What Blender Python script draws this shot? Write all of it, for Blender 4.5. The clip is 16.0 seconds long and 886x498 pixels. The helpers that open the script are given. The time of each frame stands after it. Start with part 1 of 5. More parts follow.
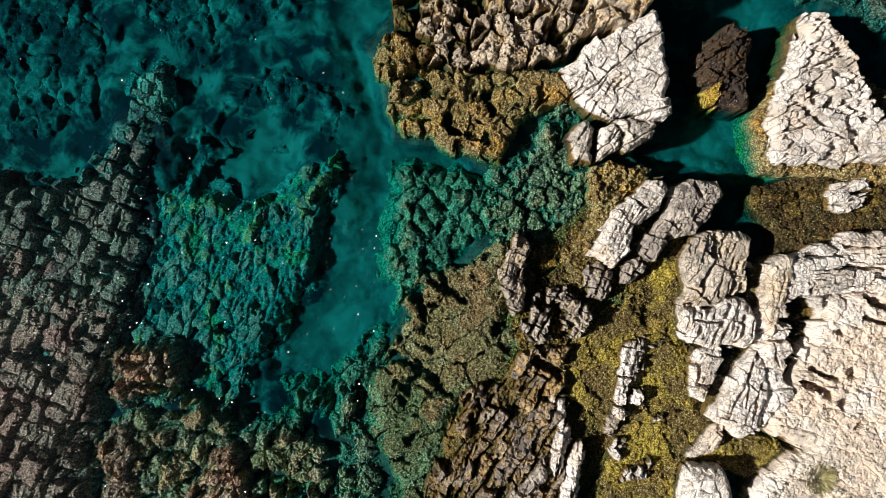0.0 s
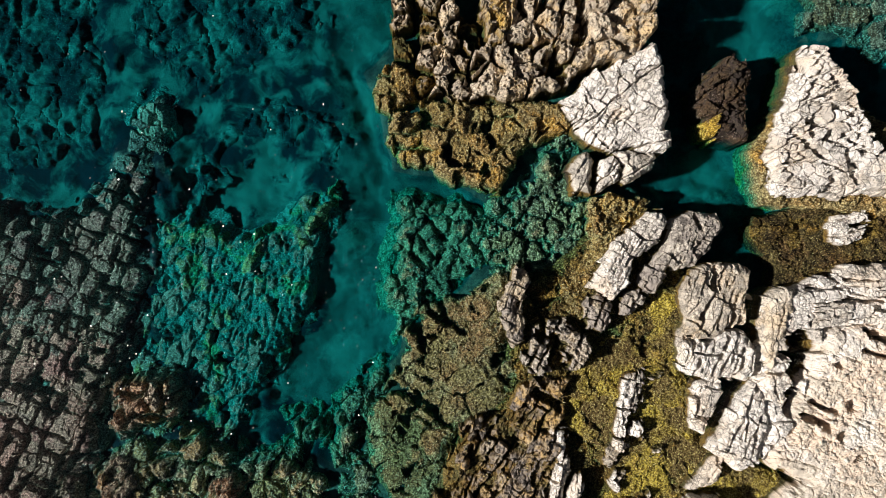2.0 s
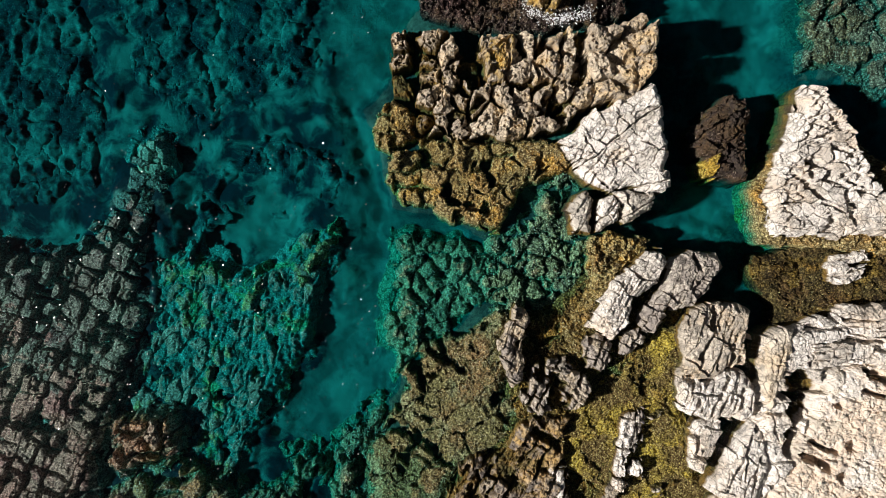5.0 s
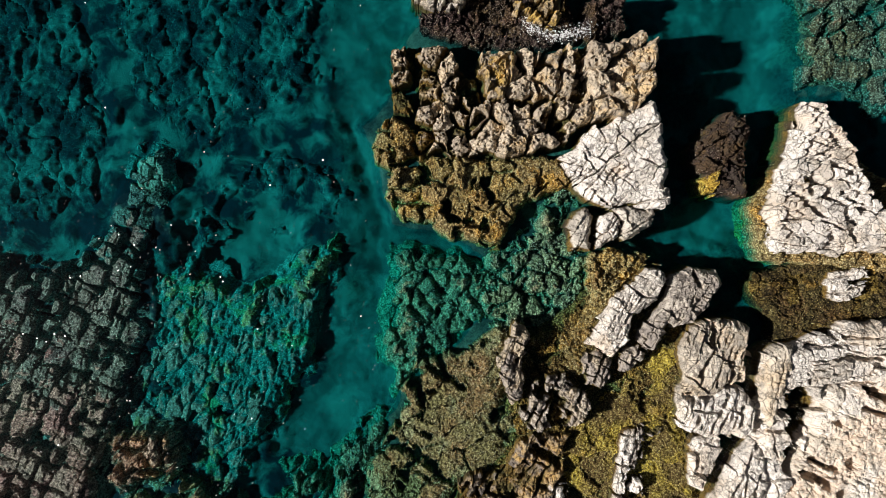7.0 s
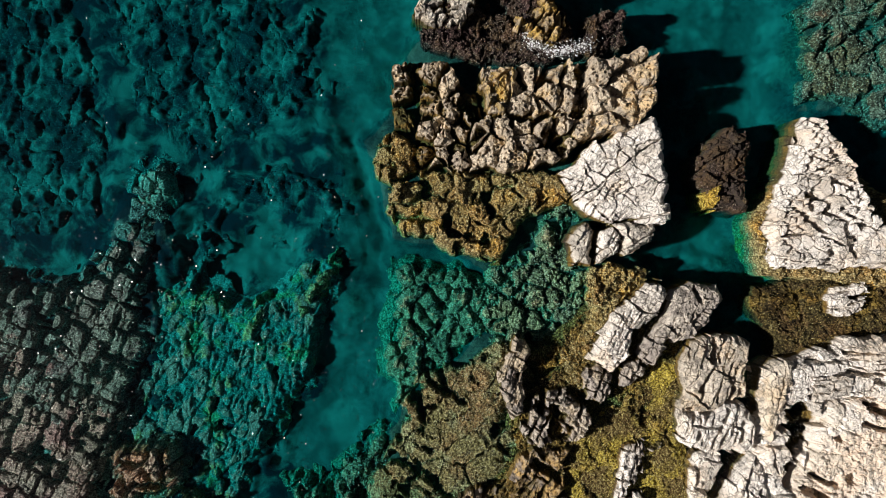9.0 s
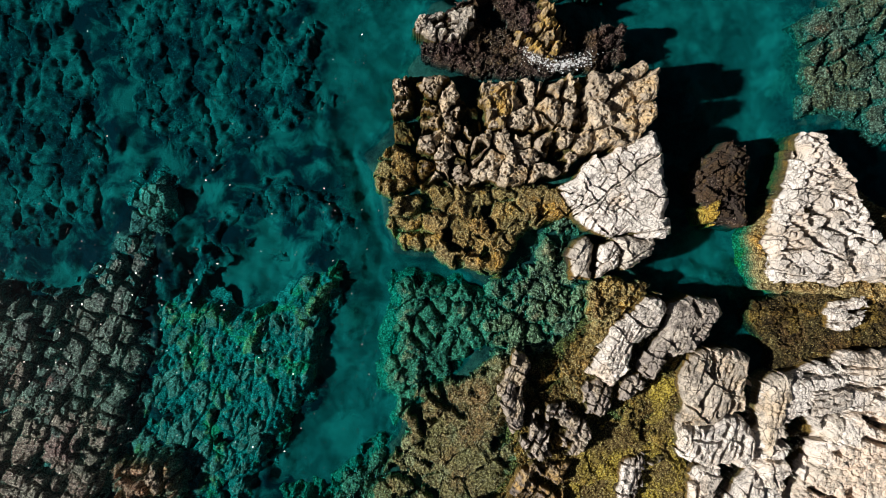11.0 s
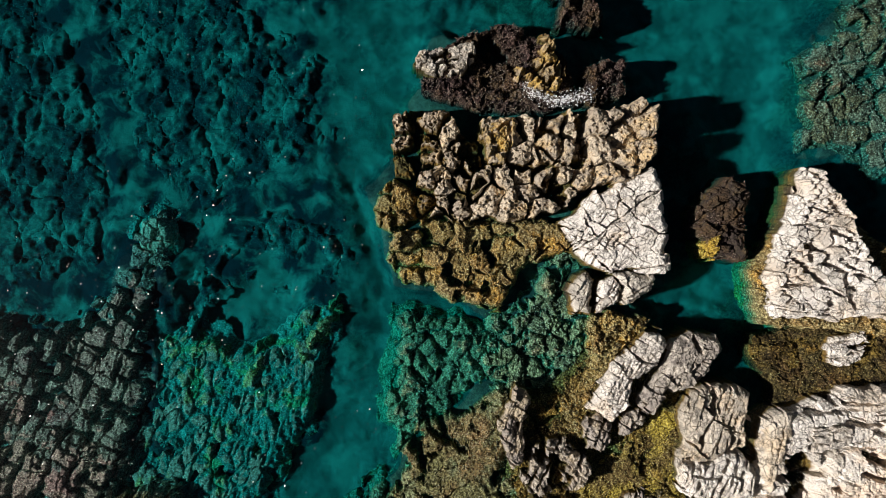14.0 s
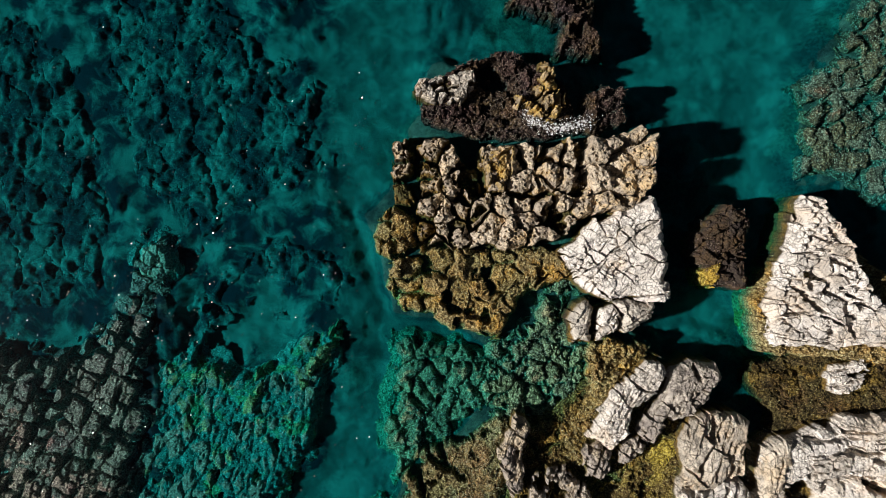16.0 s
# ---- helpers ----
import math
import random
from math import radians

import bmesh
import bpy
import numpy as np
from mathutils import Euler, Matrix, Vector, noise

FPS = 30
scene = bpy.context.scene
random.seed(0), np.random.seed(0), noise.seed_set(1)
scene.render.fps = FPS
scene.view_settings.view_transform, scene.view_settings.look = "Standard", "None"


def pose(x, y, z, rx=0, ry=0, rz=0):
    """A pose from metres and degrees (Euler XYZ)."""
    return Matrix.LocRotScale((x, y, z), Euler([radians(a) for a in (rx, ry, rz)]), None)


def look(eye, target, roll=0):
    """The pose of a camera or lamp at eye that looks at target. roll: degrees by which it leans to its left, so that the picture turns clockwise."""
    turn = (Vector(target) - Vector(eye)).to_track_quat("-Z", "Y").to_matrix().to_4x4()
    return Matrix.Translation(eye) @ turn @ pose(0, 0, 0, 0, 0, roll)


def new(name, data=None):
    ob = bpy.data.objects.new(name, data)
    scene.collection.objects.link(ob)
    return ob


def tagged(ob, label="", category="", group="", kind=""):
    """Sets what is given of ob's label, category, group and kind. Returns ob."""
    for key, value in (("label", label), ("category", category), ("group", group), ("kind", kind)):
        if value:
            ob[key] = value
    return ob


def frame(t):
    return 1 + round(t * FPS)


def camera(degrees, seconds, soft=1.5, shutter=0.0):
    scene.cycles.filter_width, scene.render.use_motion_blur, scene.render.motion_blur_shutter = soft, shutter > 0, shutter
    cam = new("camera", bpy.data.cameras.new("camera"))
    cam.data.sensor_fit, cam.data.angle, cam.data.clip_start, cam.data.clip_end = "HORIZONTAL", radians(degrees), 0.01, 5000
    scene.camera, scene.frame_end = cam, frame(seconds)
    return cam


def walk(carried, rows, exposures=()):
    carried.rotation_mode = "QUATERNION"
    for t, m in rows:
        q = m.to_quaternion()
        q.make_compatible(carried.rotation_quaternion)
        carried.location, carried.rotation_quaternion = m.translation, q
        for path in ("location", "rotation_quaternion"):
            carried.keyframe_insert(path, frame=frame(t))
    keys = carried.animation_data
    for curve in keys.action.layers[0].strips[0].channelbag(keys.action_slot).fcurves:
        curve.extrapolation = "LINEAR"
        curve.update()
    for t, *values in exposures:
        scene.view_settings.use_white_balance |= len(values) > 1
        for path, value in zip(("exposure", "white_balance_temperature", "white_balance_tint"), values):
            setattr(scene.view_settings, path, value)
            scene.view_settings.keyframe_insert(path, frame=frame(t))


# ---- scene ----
cam = camera(73.0, 16.0, soft=1.0)
METRES, EYE, TILT, LEAN, TURN = 6.46, 22.3, -90.0, 0.0, 0.0
ROWS = [
    (0.0, 0.0, 0.0, 0.0, 0.0, 0.0, -0.0),
    (0.5, 0.0008, -0.0005, 0.0417, 0.02, 0.05, -0.02),
    (1.0, 0.0022, -0.0009, 0.0867, 0.03, 0.08, -0.04),
    (1.5, 0.0026, -0.0017, 0.1288, 0.04, 0.12, -0.07),
    (2.0, 0.0047, -0.0017, 0.1741, 0.06, 0.19, -0.11),
    (2.5, 0.0058, -0.0024, 0.2172, 0.07, 0.27, -0.12),
    (3.0, 0.0067, -0.0032, 0.2589, 0.08, 0.31, -0.13),
    (3.5, 0.0071, -0.004, 0.298, 0.09, 0.33, -0.14),
    (4.0, 0.0067, -0.0047, 0.3321, 0.09, 0.37, -0.13),
    (6.5, 0.0135, -0.0055, 0.4613, 0.19, 0.48, -0.19),
    (7.0, 0.0136, -0.0061, 0.4843, 0.2, 0.47, -0.17),
    (7.5, 0.0135, -0.007, 0.5057, 0.21, 0.51, -0.18),
    (8.0, 0.0132, -0.0086, 0.5257, 0.22, 0.55, -0.19),
    (8.5, 0.0123, -0.0103, 0.5464, 0.23, 0.58, -0.2),
    (9.0, 0.0109, -0.0116, 0.567, 0.24, 0.57, -0.2),
    (11.5, 0.005, -0.0162, 0.6675, 0.13, 0.72, -0.32),
    (12.0, 0.005, -0.018, 0.6991, 0.14, 0.72, -0.31),
    (12.5, 0.0049, -0.0202, 0.7314, 0.14, 0.75, -0.31),
    (13.0, 0.0056, -0.0213, 0.7672, 0.16, 0.75, -0.29),
    (13.5, 0.0055, -0.0224, 0.8023, 0.18, 0.8, -0.31),
    (14.0, 0.0056, -0.0225, 0.8391, 0.19, 0.83, -0.31),
    (14.5, 0.0072, -0.0227, 0.8788, 0.23, 0.79, -0.31),
    (15.0, 0.0082, -0.022, 0.9215, 0.24, 0.74, -0.32),
    (15.5, 0.009, -0.0233, 0.9594, 0.25, 0.82, -0.31),
    (16.0, 0.0093, -0.0251, 0.9988, 0.26, 0.85, -0.31),
]
walk(cam, [(t, pose(0, 0, EYE, TILT, LEAN, TURN) @ pose(METRES * x, METRES * y, METRES * z, 90 + 0.61 * pitch, 0.61 * roll, 0.61 * yaw)) for t, x, y, z, yaw, pitch, roll in ROWS],
     exposures=[(0.0, 0.3), (16.0, 0.15)])

# ---- light ----
SUN_EL, SUN_FROM = radians(33), radians(191)      # height of the sun, and the heading it stands at (counted from +x)
world = bpy.data.worlds.new("world")
scene.world = world
world.use_nodes = True
wn = world.node_tree
sky = wn.nodes.new("ShaderNodeTexSky")
sky.sky_type, sky.sun_disc = "NISHITA", False
sky.sun_elevation, sky.sun_rotation = SUN_EL, radians(90) - SUN_FROM
wn.links.new(sky.outputs[0], wn.nodes["Background"].inputs[0])
wn.nodes["Background"].inputs[1].default_value = 0.009
sun_data = bpy.data.lights.new("sun", "SUN")
sun_data.energy, sun_data.angle, sun_data.color = 5.0, radians(1.8), (1.0, 0.95, 0.89)
sun = new("sun", sun_data)
sun.matrix_world = look((30 * math.cos(SUN_FROM) * math.cos(SUN_EL), 30 * math.sin(SUN_FROM) * math.cos(SUN_EL), 30 * math.sin(SUN_EL)), (0, 0, 0))


# ---- materials ----
class Nodes:
    """A small node builder."""

    def __init__(self, name):
        self.mat = bpy.data.materials.new(name)
        self.mat.use_nodes = True
        self.tree = self.mat.node_tree
        self.tree.nodes.clear()
        self.out = self.add("ShaderNodeOutputMaterial")

    def add(self, kind, ins=(), operation="", data_type="", blend_type="", interpolation_type="", feature=""):
        n = self.tree.nodes.new(kind)
        if operation:
            n.operation = operation
        if data_type:
            n.data_type = data_type
        if blend_type:
            n.blend_type = blend_type
        if interpolation_type:
            n.interpolation_type = interpolation_type
        if feature:
            n.feature = feature
        for k, v in dict(ins).items():
            if isinstance(v, bpy.types.NodeSocket):
                self.tree.links.new(v, n.inputs[k])
            else:
                n.inputs[k].default_value = v
        return n

    def noise(self, vec, scale, detail=6, rough=0.6, dist=0.0):
        return self.add("ShaderNodeTexNoise", {"Vector": vec, "Scale": scale, "Detail": detail, "Roughness": rough, "Distortion": dist}).outputs[0]

    def math(self, op, a, b=0.0, c=0.0):
        return self.add("ShaderNodeMath", {0: a, 1: b, 2: c}, operation=op).outputs[0]

    def step(self, x, lo, hi):
        return self.add("ShaderNodeMapRange", {"Value": x, "From Min": lo, "From Max": hi}, interpolation_type="SMOOTHSTEP").outputs[0]

    def mix(self, f, a, b, mode="MIX"):
        n = self.add("ShaderNodeMix", data_type="RGBA", blend_type=mode)
        for i, v in ((0, f), (6, a), (7, b)):
            if isinstance(v, bpy.types.NodeSocket):
                self.tree.links.new(v, n.inputs[i])
            else:
                n.inputs[i].default_value = (*v, 1) if isinstance(v, tuple) else v
        return n.outputs[2]

    def finish(self, colour, rough, height=None, bump=0.3, dist=0.03, spec=0.3):
        p = self.add("ShaderNodeBsdfPrincipled", {"Roughness": rough, "Specular IOR Level": spec})
        self.tree.links.new(colour, p.inputs["Base Color"])
        if height is not None:
            b = self.add("ShaderNodeBump", {"Height": height, "Strength": bump, "Distance": dist})
            self.tree.links.new(b.outputs[0], p.inputs["Normal"])
        self.tree.links.new(p.outputs[0], self.out.inputs[0])
        return self.mat


OCHRE, OLIVE, UMBER = (0.30, 0.175, 0.035), (0.16, 0.13, 0.04), (0.085, 0.052, 0.028)


def rock_material(name, pale, warm, grey, grey_share=0.5, warm_share=0.55, wet=0.12, weeds=(OCHRE, OLIVE, UMBER), hair=0.7):
    """Limestone that weathers from pale to grey, with a belt of weed and wet crust at the waterline."""
    n = Nodes(name)
    geo = n.add("ShaderNodeNewGeometry")
    pos = geo.outputs["Position"]
    rnd = n.add("ShaderNodeObjectInfo").outputs["Random"]
    big, mid = n.noise(pos, 0.55, 4), n.noise(pos, 2.6, 6)
    fine, grain = n.noise(pos, 13, 6, 0.7), n.noise(pos, 55, 3, 0.7)
    col = n.mix(n.step(n.math("ADD", big, n.math("MULTIPLY", rnd, 0.12)), warm_share - 0.08, warm_share + 0.12), pale, warm)
    col = n.mix(n.step(n.math("ADD", mid, n.math("MULTIPLY", rnd, 0.15)), grey_share, grey_share + 0.2), col, grey)
    col = n.mix(n.step(fine, 0.52, 0.72), col, n.mix(0.4, col, tuple(c * 0.42 for c in grey)))
    stain = n.noise(pos, 5.5, 5, 0.65, 0.6)
    col = n.mix(n.step(stain, 0.62, 0.76), col, n.mix(0.5, warm, tuple(c * 0.6 for c in grey)))
    col = n.mix(n.step(grain, 0.58, 0.72), col, tuple(c * 0.25 for c in grey))
    col = n.mix(n.math("MULTIPLY", n.step(rnd, 0.55, 1.0), 0.45), col, grey)
    # belt of weed at the waterline
    z = n.add("ShaderNodeSeparateXYZ", {0: pos}).outputs[2]
    level = n.math("ADD", z, n.math("MULTIPLY", n.math("SUBTRACT", mid, 0.5), 0.5))
    belt = n.math("SUBTRACT", 1.0, n.step(level, wet - 0.08, wet + 0.12))
    patches = n.noise(pos, 1.1, 4)
    weed = n.mix(n.step(patches, 0.42, 0.58), weeds[0], weeds[1])
    weed = n.mix(n.step(n.noise(pos, 0.8, 3), 0.52, 0.66), weed, weeds[2])
    weed = n.mix(n.step(fine, 0.35, 0.7), n.mix(0.75, weed, (0.01, 0.008, 0.006)), weed)
    weed = n.mix(n.step(grain, 0.55, 0.7), weed, n.mix(0.5, weed, (0.3, 0.26, 0.12)))
    col = n.mix(belt, col, weed)
    # hairline cracks
    bent = n.add("ShaderNodeVectorMath", {0: pos, 1: n.add("ShaderNodeVectorMath", {0: n.add("ShaderNodeTexNoise", {"Vector": pos, "Scale": 3.0, "Detail": 4}).outputs[1], "Scale": 0.35}, operation="SCALE").outputs[0]}, operation="ADD").outputs[0]
    lines = 0.0
    for size, width, where in ((2.6, 0.05, 0.40), (6.5, 0.085, 0.45)):
        cell = n.add("ShaderNodeTexVoronoi", {"Vector": bent, "Scale": size}, feature="DISTANCE_TO_EDGE").outputs["Distance"]
        thin = n.math("SUBTRACT", 1.0, n.step(cell, width * 0.3, width))
        lines = n.math("MAXIMUM", lines, n.math("MULTIPLY", thin, n.step(n.noise(pos, size * 0.35, 3), where, where + 0.12)))
    col = n.mix(n.math("MULTIPLY", n.math("MULTIPLY", lines, n.math("SUBTRACT", 1.0, belt)), hair), col, tuple(c * 0.18 for c in grey))
    h = n.math("ADD", n.math("MULTIPLY", fine, 1.0), n.math("MULTIPLY", grain, 0.5))
    h = n.math("SUBTRACT", h, n.math("MULTIPLY", lines, 0.7 * hair))
    return n.finish(col, 0.85, h, 0.7, 0.05)


def reef_material(name, main, second, dark, light, scale=1.0, speck=0.55, tips=1.0, third=None, murk=0.0):
    """Weed-grown rock under water: mottled turf with pale tips, darker where the fine bumps are low."""
    n = Nodes(name)
    pos = n.add("ShaderNodeNewGeometry").outputs["Position"]
    main, second, light = (tuple(min(0.85, 1.5 * c) for c in shade) for shade in (main, second, light))
    third = third and tuple(1.5 * c for c in third)
    rnd = n.add("ShaderNodeObjectInfo").outputs["Random"]
    big, mid = n.noise(pos, 0.45 * scale, 4), n.noise(pos, 2.2 * scale, 5)
    fine, grain = n.noise(pos, 9 * scale, 6, 0.7), n.noise(pos, 30, 4, 0.75)
    col = n.mix(n.step(n.math("ADD", big, n.math("MULTIPLY", rnd, 0.15)), 0.45, 0.68), main, second)
    if third:
        col = n.mix(n.step(n.noise(pos, 0.8, 4, 0.6, 0.4), 0.52, 0.62), col, third)
    col = n.mix(n.step(mid, 0.54, 0.72), col, dark)
    if tips < 0.5:
        col = n.mix(n.step(n.noise(pos, 0.85, 7, 0.62, 0.4), 0.37, 0.57), (0.20, 0.215, 0.18), (0.011, 0.019, 0.027))
    elif murk:
        col = n.mix(n.math("MULTIPLY", n.step(n.noise(pos, 1.15, 5, 0.6, 0.5), 0.46, 0.62), murk), col, tuple(c * 0.2 for c in dark))
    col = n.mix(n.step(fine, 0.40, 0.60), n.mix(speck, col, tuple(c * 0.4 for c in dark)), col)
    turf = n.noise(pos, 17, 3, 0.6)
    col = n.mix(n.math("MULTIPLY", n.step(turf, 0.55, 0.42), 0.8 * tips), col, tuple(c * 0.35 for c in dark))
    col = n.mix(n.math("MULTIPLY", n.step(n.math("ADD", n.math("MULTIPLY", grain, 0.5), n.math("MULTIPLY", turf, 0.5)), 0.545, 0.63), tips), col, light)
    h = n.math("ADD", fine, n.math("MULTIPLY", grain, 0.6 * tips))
    return n.finish(col, 0.9, h, 0.1 + 0.8 * tips, 0.08, 0.1)


WHITE = rock_material("white_limestone", (0.88, 0.82, 0.76), (0.84, 0.72, 0.60), (0.48, 0.43, 0.37), 0.64, 0.60)
CREAM = rock_material("cream_bedrock", (0.87, 0.80, 0.73), (0.81, 0.66, 0.53), (0.60, 0.53, 0.44), 0.58, 0.52, wet=0.05, hair=0.2)
TAN = rock_material("tan_limestone", (0.70, 0.59, 0.45), (0.68, 0.50, 0.28), (0.44, 0.37, 0.29), 0.5, 0.56)
GOLD_STONE = rock_material("golden_limestone", (0.62, 0.48, 0.32), (0.56, 0.37, 0.10), (0.34, 0.27, 0.18), 0.55, 0.46)
GREY_WHITE = rock_material("grey_white_limestone", (0.72, 0.66, 0.58), (0.66, 0.56, 0.43), (0.44, 0.40, 0.35), 0.52, 0.55)
PILLAR = rock_material("beige_limestone", (0.74, 0.66, 0.56), (0.68, 0.55, 0.40), (0.44, 0.39, 0.33), 0.54, 0.50)
GREY = rock_material("grey_limestone", (0.60, 0.54, 0.47), (0.52, 0.43, 0.31), (0.32, 0.28, 0.25), 0.5, 0.58, wet=0.06)
BROWN = rock_material("brown_crusted_rock", (0.50, 0.43, 0.34), (0.50, 0.33, 0.13), (0.26, 0.22, 0.19), 0.52, 0.5, wet=0.10)
CRUST = rock_material("crusted_rock", (0.2, 0.15, 0.09), (0.3, 0.2, 0.06), (0.10, 0.08, 0.06), wet=0.6, weeds=((0.11, 0.065, 0.035), (0.06, 0.042, 0.038), (0.22, 0.125, 0.035)))
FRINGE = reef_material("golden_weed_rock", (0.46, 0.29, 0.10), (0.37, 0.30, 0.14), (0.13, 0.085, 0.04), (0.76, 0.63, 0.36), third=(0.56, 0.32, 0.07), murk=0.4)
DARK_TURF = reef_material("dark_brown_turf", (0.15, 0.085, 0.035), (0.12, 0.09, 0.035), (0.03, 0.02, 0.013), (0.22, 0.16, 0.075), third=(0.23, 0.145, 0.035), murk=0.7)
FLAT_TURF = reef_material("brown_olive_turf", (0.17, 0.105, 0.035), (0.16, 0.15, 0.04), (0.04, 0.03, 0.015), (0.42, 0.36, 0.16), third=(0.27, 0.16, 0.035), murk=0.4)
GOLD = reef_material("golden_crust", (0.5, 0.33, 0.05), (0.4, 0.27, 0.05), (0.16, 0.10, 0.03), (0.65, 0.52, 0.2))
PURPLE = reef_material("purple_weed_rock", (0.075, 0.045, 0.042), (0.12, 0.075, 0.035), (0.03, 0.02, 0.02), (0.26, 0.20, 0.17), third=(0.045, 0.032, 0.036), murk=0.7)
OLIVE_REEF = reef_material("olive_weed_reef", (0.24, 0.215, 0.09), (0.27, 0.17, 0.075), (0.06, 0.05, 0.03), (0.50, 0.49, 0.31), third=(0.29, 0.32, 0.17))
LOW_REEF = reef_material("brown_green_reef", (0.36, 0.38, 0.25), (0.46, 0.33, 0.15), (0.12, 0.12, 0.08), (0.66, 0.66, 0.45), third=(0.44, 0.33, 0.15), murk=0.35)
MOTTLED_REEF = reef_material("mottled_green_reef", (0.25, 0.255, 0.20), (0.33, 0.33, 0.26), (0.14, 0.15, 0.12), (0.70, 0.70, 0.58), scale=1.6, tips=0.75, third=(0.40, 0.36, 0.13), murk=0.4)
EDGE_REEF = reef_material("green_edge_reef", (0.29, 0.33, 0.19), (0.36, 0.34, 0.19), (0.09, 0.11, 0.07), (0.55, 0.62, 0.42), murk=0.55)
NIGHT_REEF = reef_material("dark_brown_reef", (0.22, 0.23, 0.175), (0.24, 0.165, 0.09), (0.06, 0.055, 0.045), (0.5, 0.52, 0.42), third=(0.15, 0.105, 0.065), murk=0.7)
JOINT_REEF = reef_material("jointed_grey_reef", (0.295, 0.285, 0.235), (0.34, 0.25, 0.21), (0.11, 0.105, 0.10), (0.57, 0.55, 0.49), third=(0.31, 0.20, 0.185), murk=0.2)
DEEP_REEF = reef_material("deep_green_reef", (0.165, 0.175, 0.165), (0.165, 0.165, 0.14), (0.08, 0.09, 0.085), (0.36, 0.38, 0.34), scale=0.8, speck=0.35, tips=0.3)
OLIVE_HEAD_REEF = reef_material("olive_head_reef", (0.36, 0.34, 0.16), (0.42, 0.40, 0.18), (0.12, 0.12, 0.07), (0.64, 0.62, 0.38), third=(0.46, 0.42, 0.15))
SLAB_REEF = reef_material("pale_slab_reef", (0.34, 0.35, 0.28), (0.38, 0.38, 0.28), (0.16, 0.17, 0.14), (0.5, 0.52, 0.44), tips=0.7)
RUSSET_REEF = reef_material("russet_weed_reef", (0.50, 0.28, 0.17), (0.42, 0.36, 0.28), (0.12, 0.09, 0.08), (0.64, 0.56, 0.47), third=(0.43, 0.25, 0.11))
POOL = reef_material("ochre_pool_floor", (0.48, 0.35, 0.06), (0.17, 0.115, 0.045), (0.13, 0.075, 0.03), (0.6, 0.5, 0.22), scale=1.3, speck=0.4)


def seabed_material():
    """Pale sand in the deep channels, dark weed on all that stands up from it."""
    n = Nodes("seabed")
    pos = n.add("ShaderNodeNewGeometry").outputs["Position"]
    z = n.add("ShaderNodeSeparateXYZ", {0: pos}).outputs[2]
    big, mid = n.noise(pos, 0.35, 4), n.noise(pos, 1.6, 5)
    fine, grain = n.noise(pos, 8, 5, 0.7), n.noise(pos, 30, 4, 0.75)
    sand = n.mix(n.step(n.noise(pos, 1.1, 6, 0.65, 0.5), 0.42, 0.62), (0.20, 0.22, 0.18), (0.11, 0.13, 0.105))
    sand = n.mix(n.math("MULTIPLY", n.step(fine, 0.45, 0.75), 0.5), sand, (0.095, 0.12, 0.10))
    weed = n.mix(n.step(big, 0.42, 0.6), (0.14, 0.165, 0.14), (0.165, 0.165, 0.11))
    weed = n.mix(n.step(z, -0.62, -0.42), weed, n.mix(n.step(mid, 0.4, 0.6), (0.22, 0.16, 0.06), (0.15, 0.13, 0.05)))
    weed = n.mix(n.step(big, 0.4, 0.58), n.mix(0.6, weed, (0.03, 0.04, 0.04)), weed)
    weed = n.mix(n.step(fine, 0.4, 0.62), n.mix(0.65, weed, (0.015, 0.02, 0.018)), weed)
    weed = n.mix(n.math("MULTIPLY", n.step(grain, 0.56, 0.68), n.step(z, -1.1, -0.5)), weed, (0.32, 0.34, 0.24))
    up = n.math("ADD", z, n.math("ADD", n.math("MULTIPLY", n.math("SUBTRACT", mid, 0.5), 0.7), n.math("MULTIPLY", n.math("SUBTRACT", big, 0.5), 0.8)))
    col = n.mix(n.step(up, -1.55, -1.15), sand, weed)
    west = n.add("ShaderNodeSeparateXYZ", {0: pos}).outputs[0]
    reach = n.math("MAXIMUM", n.math("MULTIPLY", n.step(west, -2.5, -5.0), n.step(up, -1.62, -1.42)), 0.42)
    mottle = n.mix(n.step(n.noise(pos, 0.85, 7, 0.62, 0.4), 0.37, 0.57), (0.20, 0.215, 0.18), (0.011, 0.019, 0.027))
    col = n.mix(reach, col, mottle)
    return n.finish(col, 0.9, n.math("ADD", fine, n.math("MULTIPLY", grain, 0.6)), 0.8, 0.07, 0.1)


SAND = seabed_material()


def water_material(name, tint, gloss):
    n = Nodes(name)
    clear = n.add("ShaderNodeBsdfTransparent", {"Color": (*tint, 1)}).outputs[0]
    if gloss:
        pos = n.add("ShaderNodeNewGeometry").outputs["Position"]
        bump = n.add("ShaderNodeBump", {"Height": n.noise(pos, 2.0, 3, 0.5, 0.4), "Strength": 0.4, "Distance": 0.03}).outputs[0]
        shine = n.add("ShaderNodeBsdfGlossy", {"Color": (1, 1, 1, 1), "Roughness": 0.15, "Normal": bump}).outputs[0]
        clear = n.add("ShaderNodeMixShader", {0: 0.012, 1: clear, 2: shine}).outputs[0]
    n.tree.links.new(clear, n.out.inputs[0])
    return n.mat


WATER_TOP = water_material("water_surface", (0.94, 0.985, 0.98), True)
WATER_BODY = [water_material("water_body", t, False) for t in ((0.72, 0.93, 0.945), (0.52, 0.92, 0.955), (0.30, 0.915, 0.955))]


